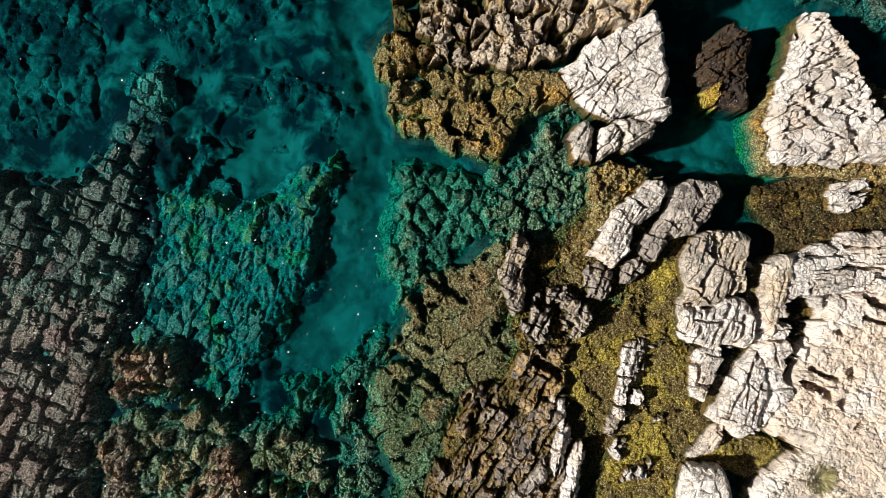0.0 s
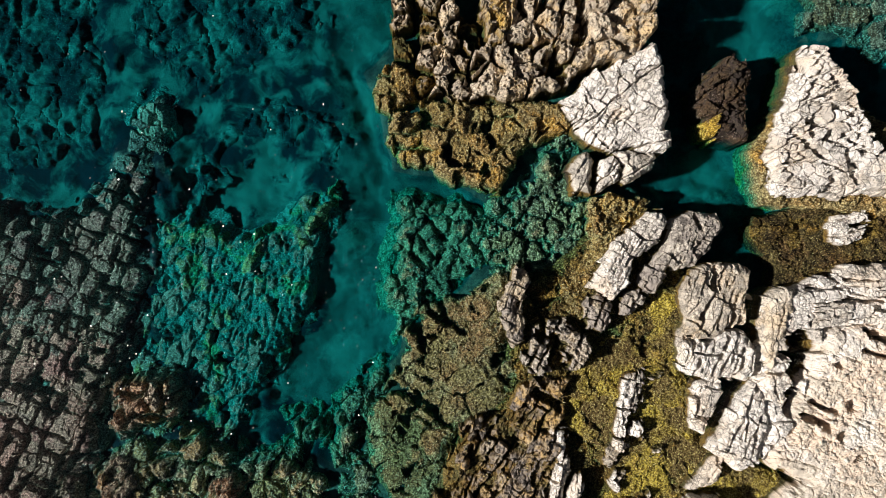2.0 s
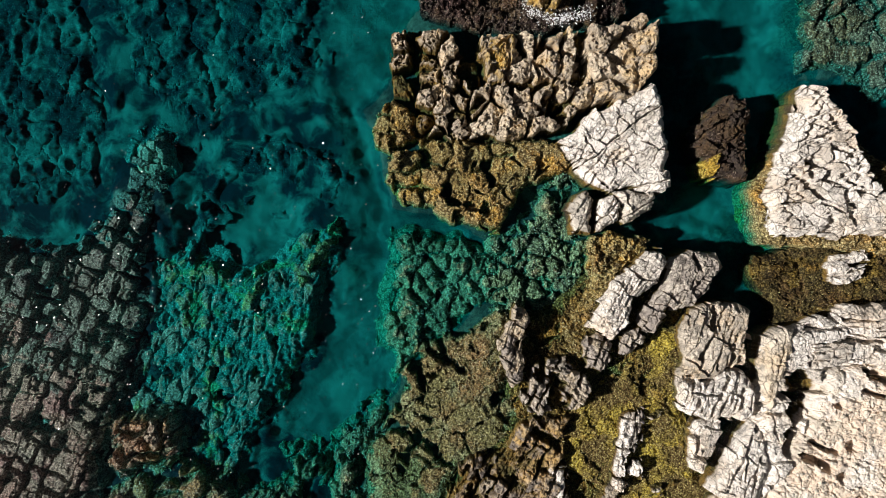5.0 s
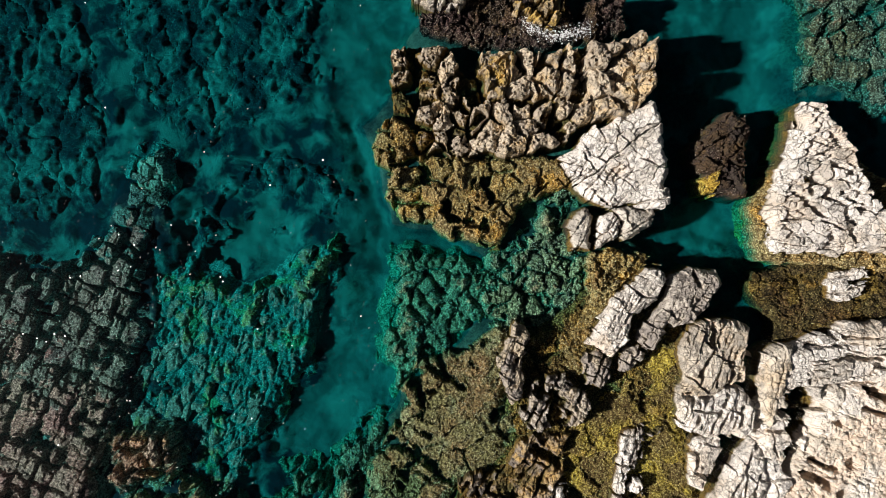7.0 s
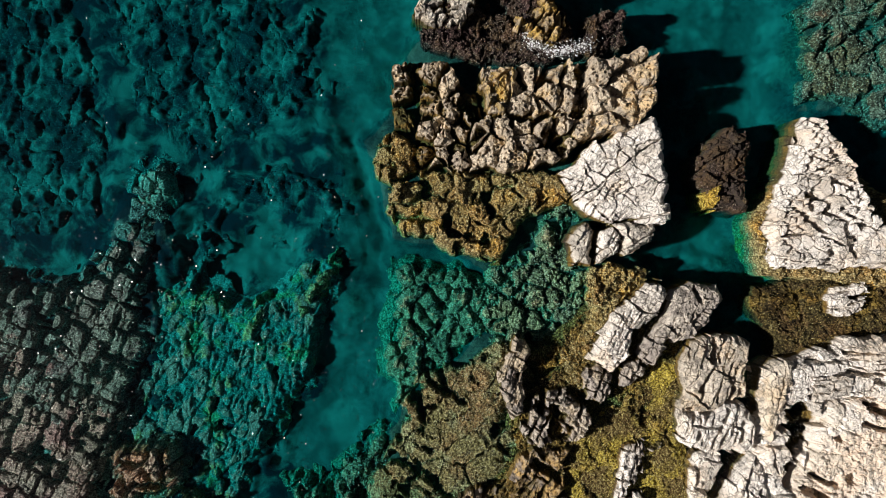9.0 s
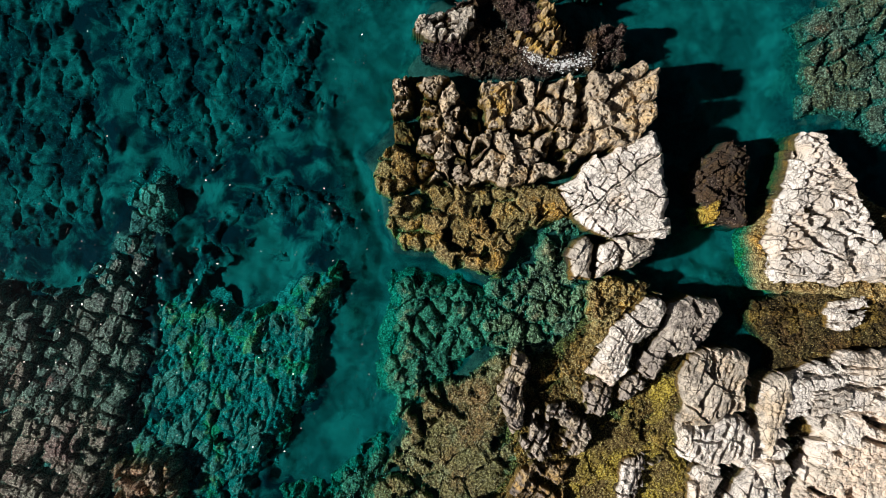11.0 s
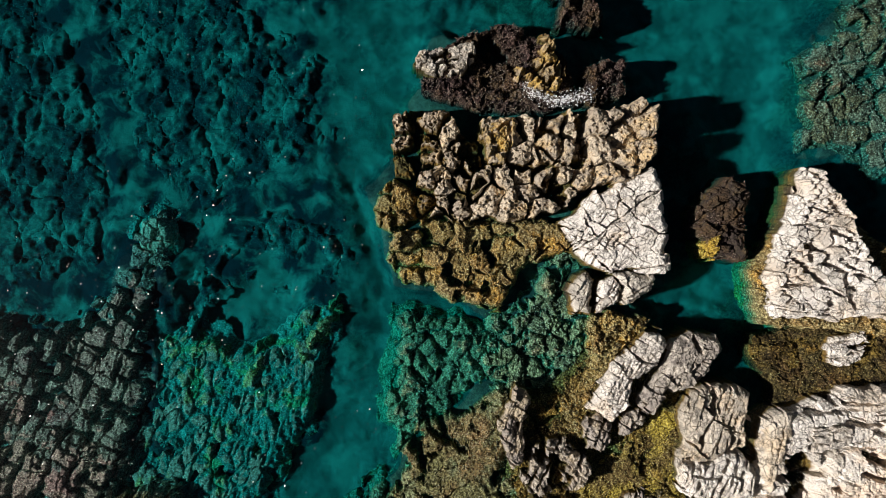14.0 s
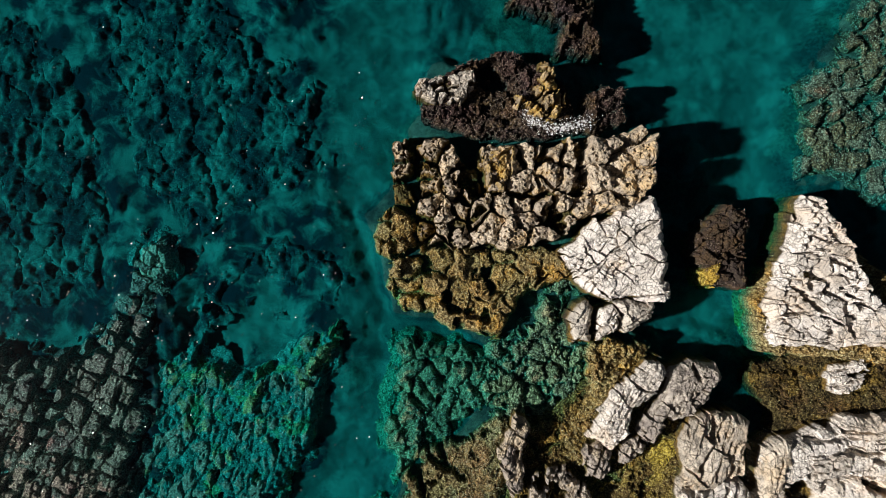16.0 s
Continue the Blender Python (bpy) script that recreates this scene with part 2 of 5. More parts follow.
# ---- shapes ----
def hash01(i, j, seed):
    v = (i.astype(np.int64) * 73856093) ^ (j.astype(np.int64) * 19349663) ^ (seed * 83492791)
    v = (v ^ (v >> 13)) * 1274126177 & 0x7FFFFFFF
    v = (v ^ (v >> 15)) * 668265263 & 0x7FFFFFFF
    return ((v ^ (v >> 11)) & 0xFFFFF) / 1048576.0


def value_noise(x, y, seed):
    i, j = np.floor(x), np.floor(y)
    u, v = x - i, y - j
    u, v = u * u * (3 - 2 * u), v * v * (3 - 2 * v)
    a, b, c, d = (hash01(i + p, j + q, seed) for p, q in ((0, 0), (1, 0), (0, 1), (1, 1)))
    return (a * (1 - u) + b * u) * (1 - v) + (c * (1 - u) + d * u) * v - 0.5


def fbm(x, y, octaves, seed):
    total, gain = 0.0, 1.0
    for k in range(octaves):
        total = total + gain * value_noise(x * 2 ** k + 7.3 * k, y * 2 ** k - 3.1 * k, seed + k)
        gain *= 0.5
    return total


def smooth(x, lo, hi):
    t = np.clip((x - lo) / (hi - lo), 0, 1)
    return t * t * (3 - 2 * t)


def cells(x, y, angle, su, sv, jitter, seed, brick=0.5):
    """Jointed cells in a turned, stretched lattice: the cell's number, the distance to its joint, and the place within it (metres)."""
    c, s = math.cos(angle), math.sin(angle)
    u, v = (x * c + y * s) / su, (-x * s + y * c) / sv
    i, j = np.floor(u), np.floor(v)
    best = np.full(x.shape, 1e9)
    bu, bv, bi, bj = (np.zeros(x.shape) for _ in range(4))
    sites = []
    for p in (-1, 0, 1):
        for q in (-1, 0, 1):
            a = i + p + 0.5 + jitter * (hash01(i + p, j + q, seed) - 0.5) + brick * ((j + q) % 2)
            b = j + q + 0.5 + jitter * (hash01(i + p, j + q, seed + 5) - 0.5)
            d = (a - u) ** 2 + (b - v) ** 2
            m = d < best
            best = np.where(m, d, best)
            bu, bv, bi, bj = np.where(m, a, bu), np.where(m, b, bv), np.where(m, i + p, bi), np.where(m, j + q, bj)
            sites.append((a, b))
    edge = np.full(x.shape, 1e9)
    for a, b in sites:
        g = np.hypot(a - bu, b - bv)
        e = ((a + bu) / 2 - u) * (a - bu) + ((b + bv) / 2 - v) * (b - bv)
        edge = np.where(g > 1e-6, np.minimum(edge, e / np.maximum(g, 1e-6)), edge)
    number = (bi + 5000) * 10000 + (bj + 5000)
    return number, edge * min(su, sv), (u - bu) * su, (v - bv) * sv, bi, bj


def strips(x, y, angle, su, sv, jitter, seed, brick=0.5):
    """Beds with cross joints: long parallel joints, each bed cut across at its own places."""
    c, s = math.cos(angle), math.sin(angle)
    v = (-x * s + y * c) / sv
    j = np.floor(v)
    line = lambda k: k + jitter * 0.9 * (hash01(k, k * 0 + 3, seed) - 0.5)
    j = j - (v < line(j)) + (v >= line(j + 1))
    v0, v1 = line(j), line(j + 1)
    u = (x * c + y * s) / su + 9.7 * hash01(j, j * 0 + 8, seed) * brick + 0.25 * (v - v0) * (hash01(j, j * 0 + 4, seed) - 0.5)
    i = np.floor(u)
    cut = lambda k: k + jitter * 0.9 * (hash01(k, j, seed + 2) - 0.5)
    i = i - (u < cut(i)) + (u >= cut(i + 1))
    u0, u1 = cut(i), cut(i + 1)
    edge = np.minimum(np.minimum(v - v0, v1 - v) * sv, np.minimum(u - u0, u1 - u) * su * 1.3)
    return (i + 5000) * 10000 + (j + 5000), edge, (u - (u0 + u1) / 2) * su, (v - (v0 + v1) / 2) * sv, i, j


def placed_cells(x, y, angle, su, sv, sites):
    """The same for blocks that stand at given places."""
    c, s = math.cos(angle), math.sin(angle)
    u, v = (x * c + y * s) / su, (-x * s + y * c) / sv
    at = [((p * c + q * s) / su, (-p * s + q * c) / sv) for p, q in sites]
    best, who = np.full(x.shape, 1e9), np.zeros(x.shape, int)
    for k, (a, b) in enumerate(at):
        d = (a - u) ** 2 + (b - v) ** 2
        who = np.where(d < best, k, who)
        best = np.minimum(d, best)
    home = np.array(at)[who]
    edge = np.full(x.shape, 1e9)
    for a, b in at:
        g = np.hypot(a - home[:, 0], b - home[:, 1])
        e = ((a + home[:, 0]) / 2 - u) * (a - home[:, 0]) + ((b + home[:, 1]) / 2 - v) * (b - home[:, 1])
        edge = np.where(g > 1e-6, np.minimum(edge, e / np.maximum(g, 1e-6)), edge)
    return who, edge * min(su, sv), (u - home[:, 0]) * su, (v - home[:, 1]) * sv, who * 1.0, who * 3.0


def outline_distance(x, y, outline):
    """Distance to a plan outline, positive inside."""
    best = np.full(x.shape, 1e9)
    inside = np.zeros(x.shape, bool)
    for (ax, ay), (bx, by) in zip(outline, outline[1:] + outline[:1]):
        dx, dy = bx - ax, by - ay
        t = np.clip(((x - ax) * dx + (y - ay) * dy) / (dx * dx + dy * dy + 1e-9), 0, 1)
        best = np.minimum(best, np.hypot(x - ax - t * dx, y - ay - t * dy))
        if ay != by:
            inside ^= ((ay > y) != (by > y)) & (x < (bx - ax) * (y - ay) / (by - ay) + ax)
    return np.where(inside, best, -best)


def mesh_from(name, verts, quads, material, smooth_shade=False):
    me = bpy.data.meshes.new(name)
    me.vertices.add(len(verts))
    me.vertices.foreach_set("co", np.asarray(verts, np.float32).ravel())
    me.loops.add(quads.size)
    me.loops.foreach_set("vertex_index", quads.ravel().astype(np.int32))
    me.polygons.add(len(quads))
    me.polygons.foreach_set("loop_start", np.arange(0, quads.size, quads.shape[1], dtype=np.int32))
    me.polygons.foreach_set("use_smooth", np.full(len(quads), smooth_shade))
    me.update(calc_edges=True)
    me.materials.append(material)
    return me


def skirted(verts, quads, floor):
    """Closes a patch's rim with walls that go down to the floor."""
    e = np.concatenate([quads[:, [k, (k + 1) % 4]] for k in range(4)])
    key = np.minimum(e[:, 0], e[:, 1]) * (len(verts) + 1) + np.maximum(e[:, 0], e[:, 1])
    _, first, count = np.unique(key, return_index=True, return_counts=True)
    rim = e[first[count == 1]]
    low = verts.copy()
    low[:, 2] = np.minimum(low[:, 2] - 0.05, floor)
    n = len(verts)
    walls = np.stack([rim[:, 1], rim[:, 0], rim[:, 0] + n, rim[:, 1] + n], 1)
    used, flat = np.unique(np.concatenate([quads, walls]), return_inverse=True)
    return np.concatenate([verts, low])[used], flat.reshape(-1, 4)


SURFACE = {}


def rock(name, outline, label, material, top, category="rock", base=-1.3, edge=0.35, step=0.0, turn=20, big=(0.9, 0.7), small=(0.34, 0.26),
         jitter=0.75, crack=0.35, crack_w=0.05, fine_crack=0.10, uneven=0.12, tilt=0.06, rough=0.04, ragged=0.16, bend=0.06, brick=0.5, bedded=False, worn=0.0, open_share=0.25, fine_open=0.08, chunky=0.2, sites=(), round_edge=0.16, holes=0.0, turf=None, dome=0.0, tuft=0.0, tuft_sizes=(0.36, 0.17), pits=0.0, ravine=(),
         crevices=(), slope=(0, 0), seed=1, group="", piece="block"):
    """A jointed rock: an outline in plan, broken into blocks by two sets of joints, each block a part with its own tilt and height."""
    crisp = top > 0.3
    step = step or (0.024 if crisp else 0.03 if top > 0.1 else 0.04 if top > -0.9 else 0.055)
    xs, ys = [p[0] for p in outline], [p[1] for p in outline]
    gx = np.arange(min(xs) - 0.3, max(xs) + 0.3, step)
    gy = np.arange(min(ys) - 0.3, max(ys) + 0.3, step)
    X, Y = np.meshgrid(gx, gy)
    shape = X.shape
    x, y = X.ravel(), Y.ravel()
    wx = x + ragged * fbm(x * 1.3, y * 1.3, 4, seed + 11) + 0.05 * fbm(x * 6, y * 6, 2, seed + 13)
    wy = y + ragged * fbm(x * 1.3 + 31, y * 1.3, 4, seed + 12) + 0.05 * fbm(x * 6 + 9, y * 6, 2, seed + 14)
    d = outline_distance(wx, wy, outline)
    keep = d > -0.14
    idx = np.full(x.shape, -1)
    idx[keep] = np.arange(keep.sum())
    x, y, d, wx, wy = x[keep], y[keep], d[keep], wx[keep], wy[keep]
    ang = radians(turn)
    calm = min(1.0, 0.16 / ragged)
    bx = x + calm * (wx - x) + bend * fbm(x * 2.3, y * 2.3, 3, seed + 41)
    by = y + calm * (wy - y) + bend * fbm(x * 2.3 + 17, y * 2.3, 3, seed + 42)
    if sites:
        number, e1, u1, v1, bi, bj = placed_cells(bx, by, ang, big[0], big[1], sites)
    else:
        number, e1, u1, v1, bi, bj = (strips if bedded else cells)(bx, by, ang, big[0], big[1], jitter, seed + 20, brick)
    _, e2, u2, v2, ci, cj = (strips if bedded else cells)(bx + 0.5 * bend * fbm(x * 6, y * 6, 2, seed + 43), by + 0.5 * bend * fbm(x * 6 + 5, y * 6, 2, seed + 44), ang + 0.15, small[0], small[1], min(0.95, jitter + 0.15), seed + 30)
    d = d + 0.12 * (hash01(ci, cj, seed + 3) - 0.5) + chunky * (hash01(bi, bj, seed + 5) - 0.5)
    mean_x, mean_y = sum(xs) / len(xs), sum(ys) / len(ys)
    z = top + slope[0] * (x - mean_x) + slope[1] * (y - mean_y) + 0.0 * x
    z = z + uneven * 2 * (hash01(bi, bj, seed + 1) - 0.5) + tilt * 2 * ((hash01(bi, bj, seed + 6) - 0.5) * u1 + (hash01(bi, bj, seed + 7) - 0.5) * v1)
    z = z + 0.4 * uneven * 2 * (hash01(ci, cj, seed + 2) - 0.5) + 1.0 * tilt * 2 * ((hash01(ci, cj, seed + 8) - 0.5) * u2 + (hash01(ci, cj, seed + 9) - 0.5) * v2)
    if holes:
        z = z - 0.45 * (hash01(ci, cj, seed + 4) < holes)
    open1 = crack_w * (0.15 + 2.6 * np.clip(fbm(x * 1.3, y * 1.3, 2, seed + 50) + open_share, 0, 1))
    z = z - crack * (1 - smooth(e1, (0.75 if crisp else 0.45) * open1 * (1 - worn), open1 * (1.1 + 1.6 * worn)))
    open2 = 0.032 * (0.1 + 3.4 * np.clip(fbm(x * 1.5, y * 1.5, 3, seed + 51) + fine_open, 0, 1))
    z = z - fine_crack * (1 - smooth(e2, (0.75 if crisp else 0.4) * open2, open2 * (1.05 if crisp else 1.2)))
    for ax, ay, ex, ey, w in crevices:
        dx, dy = ex - ax, ey - ay
        t = np.clip(((wx - ax) * dx + (wy - ay) * dy) / (dx * dx + dy * dy), 0, 1)
        away = np.hypot(bx - ax - t * dx, by - ay - t * dy) + 0.5 * w * fbm(x * 4, y * 4, 4, seed + 55)
        z = z - min(0.35 + min(1.6 * w, 0.55), top + 0.15 if crisp else 9.0) * (1 - smooth(away, 0.42 * w, 0.66 * w))
    z = z + rough * fbm(x * 3.5, y * 3.5, 4, seed + 60) + 1.3 * rough * fbm(x * 10, y * 10, 3, seed + 61) + (0.02 if step < 0.04 else 0.0) * fbm(x * 19, y * 19, 1, seed + 62)
    if dome:
        z = z + dome * (0.5 + hash01(bi, bj, seed + 15)) * (smooth(e1, 0.0, 0.38 * min(big)) - 0.6)
    if tuft:
        # cushions of weed, each with its own height, in two sizes
        for k, size in enumerate(tuft_sizes):
            _, e3, _, _, ti, tj = cells(x + 0.5 * size * fbm(x * 2 / size, y * 2 / size, 2, seed + 70 + k), y + 0.5 * size * fbm(x * 2 / size + 9, y * 2 / size, 2, seed + 72 + k), ang + k, size, size * 0.8, 0.95, seed + 74 + k)
            z = z + tuft * size * ((0.3 + 1.4 * hash01(ti, tj, seed + 76 + k)) * smooth(e3, 0.0, 0.42 * size) - 0.8)
    if ravine:
        # winding gullies along the bedding
        depth, su, sv, width = ravine
        c, s = math.cos(ang), math.sin(ang)
        u0, v0 = (x * c + y * s) / su, (-x * s + y * c) / sv
        gully = np.abs(fbm(u0, v0, 4, seed + 84) + 0.25 * fbm(u0 * 4, v0 * 4, 2, seed + 85))
        z = z - depth * (1 - smooth(gully, 0.25 * width, width))
    if pits:
        # solution holes in the limestone
        _, e3, u3, v3, ti, tj = cells(x, y, ang, 0.17, 0.13, 0.9, seed + 80)
        hollow = 0.055 * (0.4 + hash01(ti, tj, seed + 82))
        z = z - 0.16 * (hash01(ti, tj, seed + 81) < pits) * (1 - smooth(np.hypot(u3, v3 * 0.7), 0.5 * hollow, hollow))
    rim = smooth(d, -0.08, edge)
    z = base + (z - base) * ((1 - round_edge) * smooth(d, -0.08, 0.05) + round_edge * rim)
    verts = np.stack([x, y, z], 1)
    grid = idx.reshape(shape)
    quads = np.stack([grid[:-1, :-1], grid[:-1, 1:], grid[1:, 1:], grid[1:, :-1]], -1).reshape(-1, 4)
    quads = quads[(quads >= 0).all(1)]
    SURFACE.setdefault(name, []).append(verts)
    if turf:
        grow(turf, verts, step, seed)
    root = new(name)
    root.location = (mean_x, mean_y, base)
    tagged(root, label, category, group)
    ids, inverse, counts = np.unique(number[quads[:, 0]], return_inverse=True, return_counts=True)
    # slivers join their larger neighbours' remainder as one part
    order = np.argsort(inverse, kind="stable")
    starts = np.concatenate([[0], np.cumsum(counts)])
    small_bits = []
    offset = np.array([mean_x, mean_y, base])
    for k in range(len(ids)):
        q = quads[order[starts[k]:starts[k + 1]]]
        if len(q) < 40:
            small_bits.append(q)
            continue
        link_patch(piece, verts, q, base, offset, material, root, worn >= 0.5)
    if small_bits:
        link_patch("rubble", verts, np.concatenate(small_bits), base, offset, material, root)
    return root


def link_patch(name, verts, q, base, offset, material, root, rounded=False):
    used, flat = np.unique(q, return_inverse=True)
    v, f = skirted(verts[used] - offset, flat.reshape(-1, 4), 0.0)
    ob = new(name, mesh_from(name, v, f, material, rounded))
    ob.parent = root
    return ob


BLADES = {}


def weed_material(name, *shades):
    """Strands of weed, each of its own shade."""
    n = Nodes(name)
    rnd = n.add("ShaderNodeNewGeometry").outputs["Random Per Island"]
    ramp = n.add("ShaderNodeValToRGB", {0: rnd})
    ramp.color_ramp.elements[0].color = (*shades[0], 1)
    ramp.color_ramp.elements[1].color = (*shades[-1], 1)
    for k, c in enumerate(shades[1:-1]):
        ramp.color_ramp.elements.new((k + 1) / (len(shades) - 1)).color = (*c, 1)
    pos = n.add("ShaderNodeNewGeometry").outputs["Position"]
    col = n.mix(n.step(n.noise(pos, 1.3, 4), 0.45, 0.65), ramp.outputs[0], n.mix(0.5, ramp.outputs[0], (0.03, 0.022, 0.012)))
    return n.finish(col, 0.7, spec=0.2)


GOLD_WEED = weed_material("golden_weed", (0.06, 0.04, 0.018), (0.27, 0.18, 0.06), (0.46, 0.33, 0.10), (0.78, 0.67, 0.36))
OLIVE_WEED = weed_material("olive_weed", (0.06, 0.05, 0.022), (0.22, 0.185, 0.075), (0.36, 0.33, 0.15), (0.66, 0.64, 0.46))
RUSSET_WEED = weed_material("russet_weed", (0.05, 0.035, 0.028), (0.21, 0.135, 0.095), (0.32, 0.23, 0.165), (0.62, 0.55, 0.45))
GREEN_WEED = weed_material("grey_green_weed", (0.08, 0.085, 0.06), (0.25, 0.26, 0.19), (0.42, 0.43, 0.32), (0.75, 0.76, 0.64))
PURPLE_WEED = weed_material("purple_weed", (0.04, 0.028, 0.026), (0.14, 0.09, 0.08), (0.22, 0.15, 0.12), (0.45, 0.37, 0.3))


def grow(turf, verts, step, seed):
    """Strands of weed on a rock's surface below a height: (kind, strands a square metre, length, lowest, highest)."""
    kind, density, length, low, high = turf
    rng = np.random.default_rng(seed)
    x, y, z = verts.T
    patch = fbm(x * 0.9, y * 0.9, 3, seed + 70)
    chance = density * step * step * smooth(patch, -0.3, 0.3) * (z > low) * (z < high)
    spots = verts[rng.random(len(verts)) < chance]
    m = len(spots)
    spots = spots + np.stack([rng.uniform(-step, step, m), rng.uniform(-step, step, m), np.full(m, -0.01)], 1)
    a = rng.uniform(0, 2 * np.pi, m)
    size = length * rng.uniform(0.5, 1.4, m)
    rise = rng.uniform(0.1, 0.5, m)
    curl = rng.uniform(-1.6, 1.6, m)
    wide = 0.010 + 0.014 * rng.random(m)
    side = np.stack([-np.sin(a), np.cos(a), np.zeros(m)], 1)
    ahead = np.stack([np.cos(a), np.sin(a), np.zeros(m)], 1)
    up = np.array([0, 0, 1.0])
    out = []
    for t, w in ((0.0, 0.8), (0.55, 1.0), (1.0, 0.35)):
        mid = spots + ahead * (size * t)[:, None] + side * (curl * size * t * t * 0.5)[:, None] + up * (size * rise * (t - 0.55 * t * t))[:, None]
        out += [mid - side * (w * wide / 2)[:, None], mid + side * (w * wide / 2)[:, None]]
    BLADES.setdefault(kind, []).append(np.stack(out, 1))


def plant(kind, material, label):
    v = np.concatenate(BLADES[kind])
    base = np.arange(len(v))[:, None] * 6
    q = np.concatenate([base + [0, 2, 3, 1], base + [2, 4, 5, 3]])
    tagged(new("seaweed", mesh_from("seaweed", v.reshape(-1, 3), q, material, True)), label, "seaweed", kind="stuff")


# ---- the seabed, one sheet to the horizon ----
CHANNELS = [
    [(-5.43, 17.62), (-0.53, 17.62), (-1.65, 12.05), (-2.09, 7.6), (-1.76, 4.03), (-2.09, 0.91), (-2.76, -2.21), (-3.65, -4.43), (-4.99, -5.55), (-7.11, -5.55), (-6.77, -3.54), (-4.99, -0.87), (-4.1, 0.91), (-3.21, 2.47), (-2.98, 4.7), (-4.1, 7.6), (-4.99, 9.82)],
    [(-9.36, 4.22), (-6.27, 4.44), (-5.83, 3.11), (-8.04, 2.01), (-9.7, 0.46), (-10.69, 0.24), (-10.91, 2.45)],
    [(8.38, 17.84), (16.39, 17.84), (14.17, 12.05), (13.72, 8.49), (12.38, 6.48), (11.94, 3.36), (8.6, 3.81), (10.16, 5.37), (10.38, 9.82), (8.38, 11.83), (6.59, 12.5), (6.48, 14.28), (6.82, 17.84)],
]
HUMMOCKS = [  # deep reefs that stand on the seabed
    [(-10.6, 4.9), (-9.0, 6.4), (-7.6, 7.3), (-5.4, 7.8), (-4.0, 7.4), (-3.1, 5.5), (-3.2, 3.8), (-4.6, 3.3), (-6.0, 4.6), (-7.9, 4.7), (-9.6, 2.2), (-10.6, 2.7)],
    [(-22.8, 16.0), (-17.0, 17.0), (-14.0, 14.0), (-12.9, 10.4), (-12.5, 7.6), (-13.2, 5.0), (-15.5, 3.2), (-22.8, 3.4)],
    [(-14.2, 11.4), (-14.4, 16.6), (-10.4, 17.8), (-7.4, 17.0), (-6.6, 14.6), (-4.7, 12.4), (-4.6, 10.2), (-5.6, 8.2), (-8.2, 7.3), (-9.4, 5.2), (-10.4, 5.0), (-10.4, 7.0), (-12.4, 8.0)],
]
SHELVES = [  # plan outline, height at its middle, width of its slope
    ([(-2.23, -4.26), (-1.37, -2.12), (1.63, 0.45), (4.63, 3.02), (5.91, 3.45), (7.84, 3.02), (7.41, 0.45), (9.34, 0.45), (12.02, 0.45), (13.2, 3.02), (19.63, 3.45), (19.63, -18.4), (-4.8, -18.4)], -0.78, 0.6),
    ([(-3.09, 7.73), (-1.37, 10.31), (-0.51, 13.73), (5.27, 13.73), (7.2, 10.73), (8.48, 4.52), (5.48, 3.24), (2.49, 3.02), (-1.8, 4.31)], -0.8, 0.5),
    ([(-25.59, 2.4), (-14.14, 2.62), (-12.62, 5.21), (-10.46, 5.21), (-10.89, 0.45), (-11.33, -2.57), (-7.87, -6.89), (-3.54, -6.89), (-3.98, -18.57), (-25.59, -18.57)], -1.05, 1.0),
    ([(-25.59, -4.73), (-12.62, -4.73), (-11.76, -6.03), (-10.46, -6.03), (-7.87, -6.89), (-3.54, -7.54), (-3.98, -18.57), (-25.59, -18.57)], -0.8, 0.5),
    ([(13.64, 13.85), (15.91, 16.88), (24.12, 16.88), (24.12, 8.23), (13.64, 9.32)], -0.95, 1.3),
]


